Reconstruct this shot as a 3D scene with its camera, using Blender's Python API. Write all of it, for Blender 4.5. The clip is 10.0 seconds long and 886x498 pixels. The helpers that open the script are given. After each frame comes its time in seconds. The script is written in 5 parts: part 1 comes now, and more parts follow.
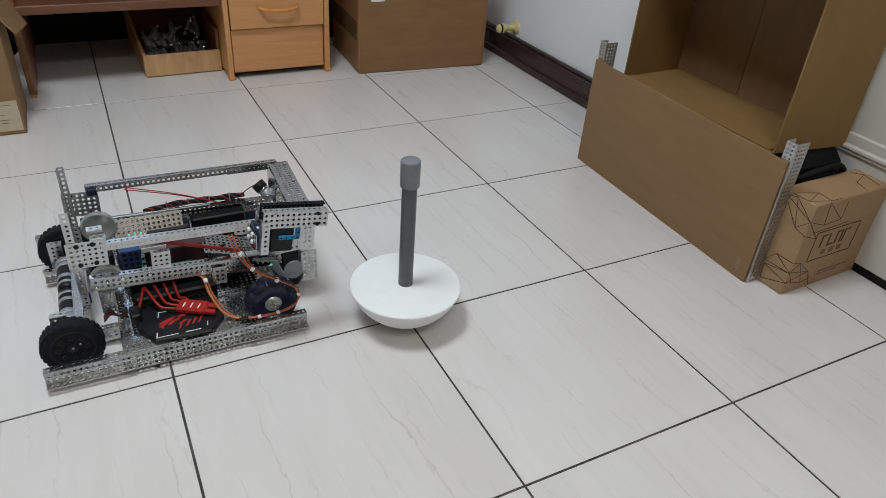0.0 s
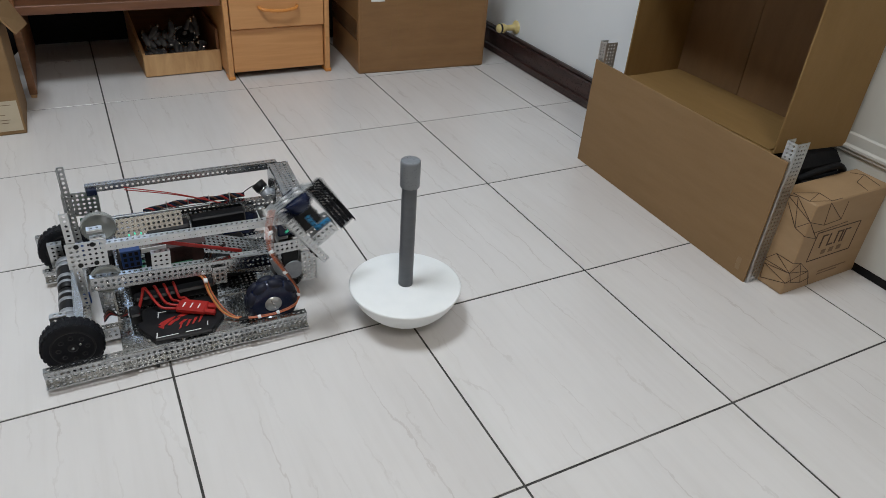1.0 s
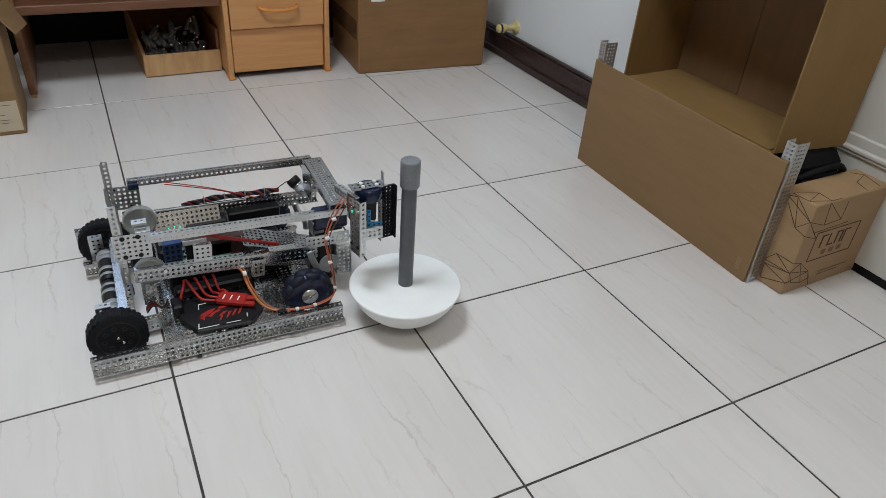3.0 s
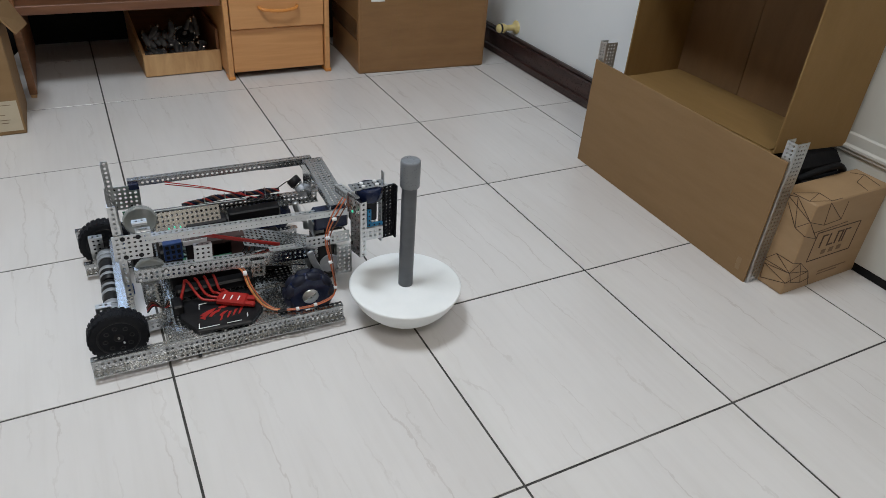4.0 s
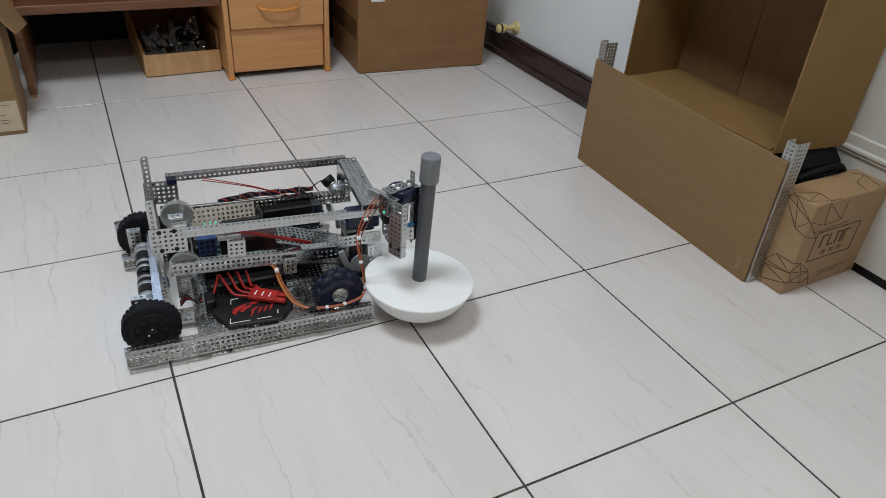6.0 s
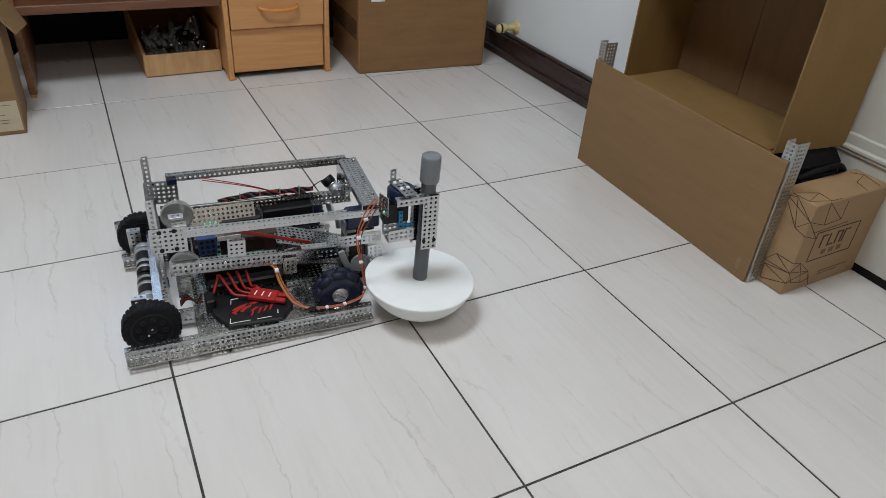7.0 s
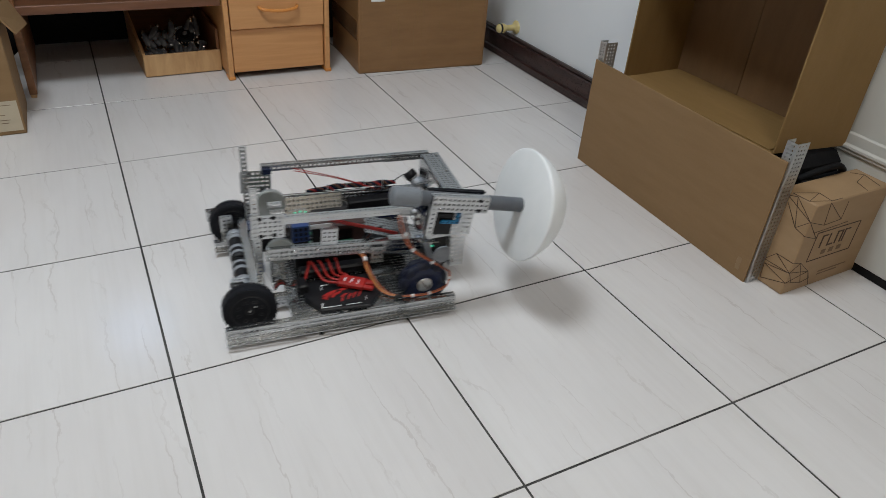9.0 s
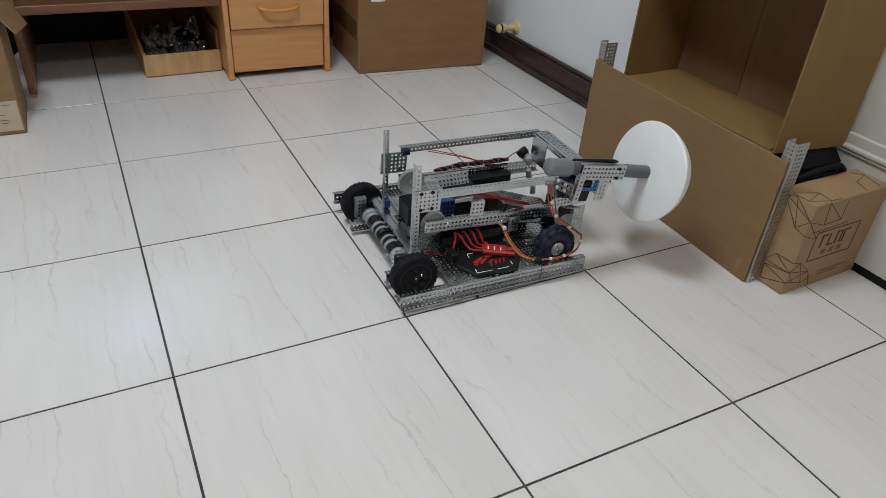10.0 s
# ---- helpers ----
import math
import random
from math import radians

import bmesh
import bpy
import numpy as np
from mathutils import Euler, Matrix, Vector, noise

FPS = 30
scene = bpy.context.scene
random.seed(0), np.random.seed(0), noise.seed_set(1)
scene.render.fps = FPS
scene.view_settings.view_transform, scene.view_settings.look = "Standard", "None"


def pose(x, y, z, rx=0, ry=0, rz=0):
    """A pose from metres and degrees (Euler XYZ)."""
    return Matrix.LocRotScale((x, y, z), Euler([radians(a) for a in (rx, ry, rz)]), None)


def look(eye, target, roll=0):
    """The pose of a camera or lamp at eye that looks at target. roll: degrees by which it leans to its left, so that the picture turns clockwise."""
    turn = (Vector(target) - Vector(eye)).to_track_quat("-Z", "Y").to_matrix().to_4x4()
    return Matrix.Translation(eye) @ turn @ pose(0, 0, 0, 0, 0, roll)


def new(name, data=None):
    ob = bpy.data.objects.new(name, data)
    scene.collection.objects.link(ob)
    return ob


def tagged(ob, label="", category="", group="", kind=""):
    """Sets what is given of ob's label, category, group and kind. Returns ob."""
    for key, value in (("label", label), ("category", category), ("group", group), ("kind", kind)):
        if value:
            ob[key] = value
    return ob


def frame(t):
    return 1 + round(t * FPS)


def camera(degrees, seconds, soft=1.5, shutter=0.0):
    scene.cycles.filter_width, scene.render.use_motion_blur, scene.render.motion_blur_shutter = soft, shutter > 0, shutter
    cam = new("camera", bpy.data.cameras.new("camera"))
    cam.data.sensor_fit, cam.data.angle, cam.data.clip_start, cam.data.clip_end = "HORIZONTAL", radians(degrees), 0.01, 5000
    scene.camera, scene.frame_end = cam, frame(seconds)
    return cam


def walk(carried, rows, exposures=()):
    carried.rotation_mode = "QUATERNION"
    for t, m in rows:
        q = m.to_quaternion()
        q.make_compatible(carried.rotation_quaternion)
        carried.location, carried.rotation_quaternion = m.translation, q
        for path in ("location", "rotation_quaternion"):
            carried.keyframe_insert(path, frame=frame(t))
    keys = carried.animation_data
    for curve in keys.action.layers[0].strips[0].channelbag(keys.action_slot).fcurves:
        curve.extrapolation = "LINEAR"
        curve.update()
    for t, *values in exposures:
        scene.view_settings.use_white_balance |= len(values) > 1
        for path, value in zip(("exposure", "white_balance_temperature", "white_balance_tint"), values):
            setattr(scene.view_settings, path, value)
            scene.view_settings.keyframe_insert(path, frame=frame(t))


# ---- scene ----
cam = camera(65.5, 10.0, soft=0.68, shutter=0.5)
EYE = (-0.479, -0.987, 0.884)
VIEW = look(EYE, (0.441, 0.658, -0.344), 4.5)
walk(cam, [(0.0, VIEW), (10.0, VIEW)], exposures=[(0.0, 0.0), (10.0, 0.0)])

# ---- light: a workshop room with two square ceiling lights and an added glowing pane ----
world = bpy.data.worlds.new("world")
scene.world = world
world.use_nodes = True
world.node_tree.nodes["Background"].inputs[0].default_value = (0.5, 0.55, 0.6, 1)
world.node_tree.nodes["Background"].inputs[1].default_value = 0.05
CEILING = 2.7


def ceiling_lamp(x, y, power, size, colour):
    data = bpy.data.lights.new("lamp", "AREA")
    data.shape, data.size, data.size_y, data.energy, data.color = "RECTANGLE", size, size, power, colour
    ob = new("lamp", data)
    ob.matrix_world = pose(x, y, CEILING - 0.09)
    return ob


LAMPS = ((-0.62, 0.1, 34.6, 0.62, (0.855, 0.95, 1.035)), (-0.45, -1.8, 15.5, 0.62, (0.985, 0.95, 0.91)))
for lamp in LAMPS:
    ceiling_lamp(*lamp)

# ---- materials ----


def nodes_of(name, rough=0.5, metal=0.0, colour=(0.5, 0.5, 0.5), spec=0.5):
    m = bpy.data.materials.new(name)
    m.use_nodes = True
    nt = m.node_tree
    b = nt.nodes["Principled BSDF"]
    b.inputs["Base Color"].default_value = (*colour, 1)
    b.inputs["Roughness"].default_value = rough
    b.inputs["Metallic"].default_value = metal
    b.inputs["Specular IOR Level"].default_value = spec
    return m, nt, b


def node(nt, kind, **values):
    n = nt.nodes.new(kind)
    for k, v in values.items():
        if k in n.inputs:
            n.inputs[k].default_value = v
    return n


def link(nt, a, i, b, j):
    nt.links.new(a.outputs[i], b.inputs[j])


def ramp(nt, stops):
    r = nt.nodes.new("ShaderNodeValToRGB")
    e = r.color_ramp.elements
    while len(e) < len(stops):
        e.new(0.5)
    for k, (p, c) in zip(e, stops):
        k.position, k.color = p, (*c, 1)
    return r


def scaled(nt, sx, sy, sz, coord="Object"):
    tc = nt.nodes.new("ShaderNodeTexCoord")
    mp = nt.nodes.new("ShaderNodeMapping")
    mp.inputs["Scale"].default_value = (sx, sy, sz)
    link(nt, tc, coord, mp, "Vector")
    return mp


def grainy(name, c1, c2, rough=0.5, metal=0.0, scale=(30, 30, 30), fine=300, bump=0.1, spread=0.1, spec=0.5):
    """Two-scale mottling: broad stains between two colours, fine grain in bump and gloss."""
    m, nt, b = nodes_of(name, rough, metal, c1, spec)
    mp = scaled(nt, *scale)
    n1 = node(nt, "ShaderNodeTexNoise", Scale=1.0, Detail=4.0, Roughness=0.6)
    link(nt, mp, 0, n1, "Vector")
    r = ramp(nt, [(0.3, c1), (0.7, c2)])
    link(nt, n1, 0, r, 0)
    link(nt, r, 0, b, "Base Color")
    mp2 = scaled(nt, fine, fine, fine)
    n2 = node(nt, "ShaderNodeTexNoise", Scale=1.0, Detail=3.0)
    link(nt, mp2, 0, n2, "Vector")
    mr = node(nt, "ShaderNodeMapRange")
    mr.inputs[3].default_value, mr.inputs[4].default_value = max(0.03, rough - spread), min(1, rough + spread)
    link(nt, n2, 0, mr, 0)
    link(nt, mr, 0, b, "Roughness")
    if bump:
        bp = node(nt, "ShaderNodeBump", Strength=bump, Distance=0.001)
        link(nt, n2, 0, bp, "Height")
        link(nt, bp, 0, b, "Normal")
    return m


def tile_material():
    m, nt, b = nodes_of("polished_tile", 0.22, 0.0, (0.7, 0.67, 0.64))
    tc = nt.nodes.new("ShaderNodeTexCoord")
    info = nt.nodes.new("ShaderNodeObjectInfo")
    add = nt.nodes.new("ShaderNodeVectorMath")
    add.operation = "MULTIPLY_ADD"
    add.inputs[1].default_value = (1, 1, 1)
    rnd = nt.nodes.new("ShaderNodeCombineXYZ")
    mul = nt.nodes.new("ShaderNodeMath")
    mul.operation = "MULTIPLY"
    mul.inputs[1].default_value = 37.0
    link(nt, info, "Random", mul, 0)
    link(nt, mul, 0, rnd, 0)
    link(nt, mul, 0, rnd, 2)
    link(nt, tc, "Object", add, 0)
    link(nt, rnd, 0, add, 2)
    def chain(sx, sy, scale, detail, rough, stops, distortion=0.0, turn=-5):
        mp = nt.nodes.new("ShaderNodeMapping")
        mp.inputs["Scale"].default_value = (sx, sy, 1)
        mp.inputs["Rotation"].default_value = (0, 0, radians(turn))
        link(nt, add, 0, mp, 0)
        n = node(nt, "ShaderNodeTexNoise", Scale=scale, Detail=detail, Roughness=rough, Distortion=distortion)
        link(nt, mp, 0, n, "Vector")
        r = ramp(nt, stops)
        link(nt, n, 0, r, 0)
        return r

    def product(a, b, k=1.0):
        m = nt.nodes.new("ShaderNodeMath")
        m.operation = "MULTIPLY"
        link(nt, a, 0, m, 0)
        if b is None:
            m.inputs[1].default_value = k
        else:
            link(nt, b, 0, m, 1)
        return m

    def over(base, fac, colour):
        mix = nt.nodes.new("ShaderNodeMix")
        mix.data_type = "RGBA"
        link(nt, fac, 0, mix, 0)
        link(nt, base, 2 if base.bl_idname == "ShaderNodeMix" else 0, mix, 6)
        mix.inputs[7].default_value = (*colour, 1)
        return mix

    # broad clouds, fine streaks along the tile, thin wandering veins
    clouds = chain(5, 1.6, 1.0, 4, 0.6, [(0.3, (0.65, 0.622, 0.607)), (0.7, (0.71, 0.685, 0.672))])
    streak = chain(70, 3.0, 1.0, 4, 0.6, [(0.45, (0, 0, 0)), (0.75, (1, 1, 1))])
    def lines(sx, sy, distortion, detail_scale, turn):
        mp = nt.nodes.new("ShaderNodeMapping")
        mp.inputs["Scale"].default_value = (sx, sy, 1)
        mp.inputs["Rotation"].default_value = (0, 0, radians(turn))
        link(nt, add, 0, mp, 0)
        w = nt.nodes.new("ShaderNodeTexWave")
        w.wave_type, w.bands_direction, w.wave_profile = "BANDS", "X", "SIN"
        w.inputs["Scale"].default_value = 1.0
        w.inputs["Distortion"].default_value = distortion
        w.inputs["Detail"].default_value = 6.0
        w.inputs["Detail Scale"].default_value = detail_scale
        w.inputs["Detail Roughness"].default_value = 0.64
        link(nt, mp, 0, w, "Vector")
        r = ramp(nt, [(0.993, (0, 0, 0)), (0.9995, (1, 1, 1))])
        link(nt, w, 0, r, 0)
        return r

    vein = lines(4.6, 1.6, 3.8, 2.4, -7)
    vein2 = lines(3.1, 1.3, 4.4, 2.8, -9)
    mask = chain(8, 3, 1.0, 2, 0.5, [(0.46, (0, 0, 0)), (0.6, (1, 1, 1))])
    mask2 = chain(7, 4, 1.3, 2, 0.5, [(0.48, (0, 0, 0)), (0.62, (1, 1, 1))], 0, 20)
    c = over(clouds, product(streak, None, 0.14), (0.52, 0.48, 0.45))
    c = over(c, product(product(vein, mask), None, 0.23), (0.28, 0.21, 0.17))
    c = over(c, product(product(vein2, mask2), None, 0.16), (0.32, 0.26, 0.22))
    link(nt, c, 2, b, "Base Color")
    n4 = node(nt, "ShaderNodeTexNoise", Scale=7.0, Detail=2.0)
    link(nt, add, 0, n4, "Vector")
    mr = node(nt, "ShaderNodeMapRange")
    mr.inputs[3].default_value, mr.inputs[4].default_value = 0.13, 0.2
    link(nt, n4, 0, mr, 0)
    link(nt, mr, 0, b, "Roughness")
    return m


def wood_material(name, c1, c2, along=(3, 40, 40), rough=0.4):
    m, nt, b = nodes_of(name, rough, 0.0, c1)
    mp = scaled(nt, *along)
    n1 = node(nt, "ShaderNodeTexNoise", Scale=1.0, Detail=5.0, Roughness=0.55, Distortion=0.6)
    link(nt, mp, 0, n1, "Vector")
    r = ramp(nt, [(0.3, c1), (0.7, c2)])
    link(nt, n1, 0, r, 0)
    link(nt, r, 0, b, "Base Color")
    bp = node(nt, "ShaderNodeBump", Strength=0.08, Distance=0.001)
    link(nt, n1, 0, bp, "Height")
    link(nt, bp, 0, b, "Normal")
    return m


TILE = tile_material()
GROUT = grainy("dark_grout", (0.016, 0.015, 0.014), (0.1, 0.094, 0.088), 0.9, 0, (14, 14, 14), 400, 0.3)
WALL = grainy("white_wall_paint", (0.79, 0.83, 0.86), (0.83, 0.86, 0.89), 0.7, 0, (3, 3, 3), 150, 0.06)
# unseen ceiling, tinted cream so its bounce warms the shadows
CEIL = grainy("cream_bounce_ceiling", (0.79, 0.765, 0.70), (0.82, 0.795, 0.73), 0.8, 0, (2, 2, 2), 100, 0.05)
SKIRT = grainy("dark_brown_skirting", (0.022, 0.010, 0.009), (0.045, 0.02, 0.017), 0.3, 0, (4, 4, 30), 200, 0.05)
DOORW = grainy("door_white_paint", (0.52, 0.51, 0.47), (0.57, 0.56, 0.52), 0.35, 0, (4, 4, 4), 150, 0.05)
BLACK = grainy("matt_black", (0.004, 0.004, 0.005), (0.009, 0.009, 0.01), 0.7, 0, (60, 60, 60), 500, 0.2, spec=0.2)
CARD = grainy("cardboard", (0.237, 0.14, 0.06), (0.267, 0.16, 0.072), 0.75, 0, (6, 6, 40), 260, 0.15)
CARDB = grainy("brown_cardboard", (0.225, 0.117, 0.045), (0.285, 0.15, 0.06), 0.5, 0, (5, 5, 30), 220, 0.15)
CARDIN = grainy("cardboard_inside", (0.225, 0.128, 0.038), (0.26, 0.15, 0.048), 0.8, 0, (25, 5, 5), 240, 0.15)
CARDY = grainy("yellow_brown_cardboard", (0.235, 0.138, 0.045), (0.27, 0.16, 0.056), 0.7, 0, (25, 5, 8), 240, 0.15)
CARDBACK = grainy("red_brown_cardboard_inside", (0.2, 0.113, 0.052), (0.235, 0.133, 0.062), 0.75, 0, (5, 25, 5), 240, 0.15)
KRAFT = grainy("kraft_card", (0.33, 0.21, 0.108), (0.38, 0.245, 0.13), 0.55, 0, (12, 12, 30), 300, 0.1)
INK = grainy("brown_ink", (0.05, 0.026, 0.016), (0.07, 0.035, 0.02), 0.7, 0, (50, 50, 50), 300, 0.0)
INKP = grainy("faded_ink", (0.17, 0.105, 0.06), (0.2, 0.125, 0.075), 0.7, 0, (50, 50, 50), 300, 0.0)
PAPER = grainy("label_paper", (0.47, 0.4, 0.29), (0.53, 0.45, 0.33), 0.7, 0, (20, 20, 20), 300, 0.05)
WHITEPAPER = grainy("white_sticker", (0.75, 0.76, 0.78), (0.8, 0.8, 0.81), 0.6, 0, (20, 20, 20), 300, 0.05)
TAPED = grainy("dark_brown_tape", (0.12, 0.065, 0.03), (0.17, 0.09, 0.042), 0.2, 0, (12, 12, 30), 80, 0.1)
TAPE = grainy("packing_tape", (0.26, 0.16, 0.075), (0.3, 0.19, 0.09), 0.3, 0, (12, 12, 30), 80, 0.1)
WOODO = wood_material("orange_beech_veneer", (0.56, 0.27, 0.10), (0.65, 0.33, 0.135), (4, 4, 60))
WOODR = wood_material("red_brown_veneer", (0.135, 0.055, 0.026), (0.19, 0.08, 0.04), (4, 60, 60))
WOODS = wood_material("brown_veneer_side", (0.2, 0.088, 0.036), (0.28, 0.125, 0.054), (4, 4, 60))
WOODP = wood_material("pale_plywood", (0.48, 0.27, 0.115), (0.62, 0.38, 0.18), (40, 4, 8))
HANDLE = grainy("orange_handle_plastic", (0.62, 0.24, 0.05), (0.68, 0.28, 0.07), 0.3, 0, (20, 20, 20), 200, 0.02)
ALU = grainy("galvanised_steel", (0.4, 0.415, 0.425), (0.52, 0.535, 0.545), 0.23, 1.0, (30, 30, 30), 500, 0.02, 0.07)
ALUW = grainy("aluminium_sheet", (0.55, 0.565, 0.575), (0.64, 0.655, 0.665), 0.3, 0.95, (30, 30, 30), 500, 0.02, 0.06)
STEEL = grainy("bright_screw_steel", (0.6, 0.6, 0.6), (0.7, 0.7, 0.7), 0.22, 1.0, (100, 100, 100), 500, 0.0)
RUBBER = grainy("black_rubber", (0.004, 0.0045, 0.007), (0.008, 0.009, 0.013), 0.68, 0, (60, 60, 60), 400, 0.3, spec=0.25)
PLAST = grainy("black_plastic", (0.006, 0.006, 0.007), (0.011, 0.011, 0.013), 0.42, 0, (50, 50, 50), 400, 0.05, spec=0.3)
NAVY = grainy("dark_navy_plastic", (0.006, 0.011, 0.036), (0.009, 0.016, 0.05), 0.24, 0, (50, 50, 50), 300, 0.05, spec=0.4)
NAVYR = grainy("blue_black_roller", (0.005, 0.007, 0.018), (0.008, 0.01, 0.025), 0.58, 0, (50, 50, 50), 300, 0.05, spec=0.35)
GREYM = grainy("grey_motor_case", (0.27, 0.29, 0.32), (0.36, 0.38, 0.41), 0.38, 0.3, (50, 50, 50), 300, 0.05)
GEARM = grainy("grey_gear_plastic", (0.36, 0.38, 0.37), (0.44, 0.46, 0.45), 0.4, 0, (40, 40, 40), 300, 0.05)
GEARM.node_tree.nodes["Principled BSDF"].inputs["Alpha"].default_value = 0.6
CYAN = grainy("bright_blue_plastic", (0.01, 0.19, 0.42), (0.015, 0.24, 0.5), 0.4, 0, (40, 40, 40), 300, 0.02)
BLUEBOX = grainy("royal_blue_plastic", (0.012, 0.04, 0.14), (0.018, 0.055, 0.2), 0.4, 0, (40, 40, 40), 300, 0.02)
PCB = grainy("green_circuit_board", (0.01, 0.07, 0.04), (0.02, 0.12, 0.07), 0.4, 0, (160, 160, 160), 500, 0.2)
RED = grainy("red_silicone", (0.3, 0.012, 0.010), (0.4, 0.02, 0.015), 0.45, 0, (50, 50, 50), 300, 0.02)
ORANGE = grainy("orange_wire", (0.46, 0.1, 0.03), (0.55, 0.14, 0.05), 0.45, 0, (50, 50, 50), 300, 0.02)
BROWND = grainy("dark_red_brown_plastic", (0.035, 0.018, 0.016), (0.055, 0.027, 0.024), 0.45, 0, (40, 40, 40), 300, 0.03)
BROWNW = grainy("brown_wire", (0.12, 0.04, 0.02), (0.16, 0.055, 0.03), 0.45, 0, (50, 50, 50), 300, 0.02)
YELLOWW = grainy("yellow_wire", (0.5, 0.24, 0.05), (0.56, 0.29, 0.07), 0.45, 0, (50, 50, 50), 300, 0.02)
BRASS = grainy("yellow_plastic_doorstop", (0.62, 0.5, 0.2), (0.68, 0.56, 0.26), 0.4, 0, (40, 40, 40), 300, 0.02)
FOAM = grainy("white_foam", (0.83, 0.85, 0.855), (0.865, 0.88, 0.885), 0.55, 0, (25, 25, 25), 700, 0.12)
PVC = grainy("dark_grey_pvc", (0.085, 0.092, 0.105), (0.105, 0.112, 0.125), 0.35, 0, (15, 15, 60), 300, 0.03)
PVCL = grainy("grey_pvc_cap", (0.17, 0.185, 0.205), (0.2, 0.215, 0.235), 0.3, 0, (15, 15, 15), 300, 0.03)
CHROME = grainy("chrome", (0.6, 0.6, 0.6), (0.7, 0.7, 0.7), 0.15, 1.0, (40, 40, 40), 300, 0)
GREYP = grainy("grey_grip_plastic", (0.10, 0.105, 0.115), (0.15, 0.155, 0.165), 0.45, 0, (40, 40, 40), 300, 0.05)


def glow(name, colour, strength):
    m, nt, b = nodes_of(name, 0.4, 0, colour)
    b.inputs["Emission Color"].default_value = (*colour, 1)
    b.inputs["Emission Strength"].default_value = strength
    return m


LED = glow("green_led", (0.03, 0.5, 0.3), 0.9)
# glow of the pane added above the desk
BLUEGLOW = glow("pane_glow", (0.5, 0.68, 1.0), 3.6)
# tone of the unseen walls, dim and warm to shape bounce in shadows
WALLB = grainy("beige_bounce_wall", (0.32, 0.27, 0.20), (0.36, 0.305, 0.23), 0.7, 0, (3, 3, 3), 150, 0.06)
TUBE = glow("tube_glow", (1.0, 0.97, 0.92), 2.5)

# ---- mesh building ----
P = 0.0127


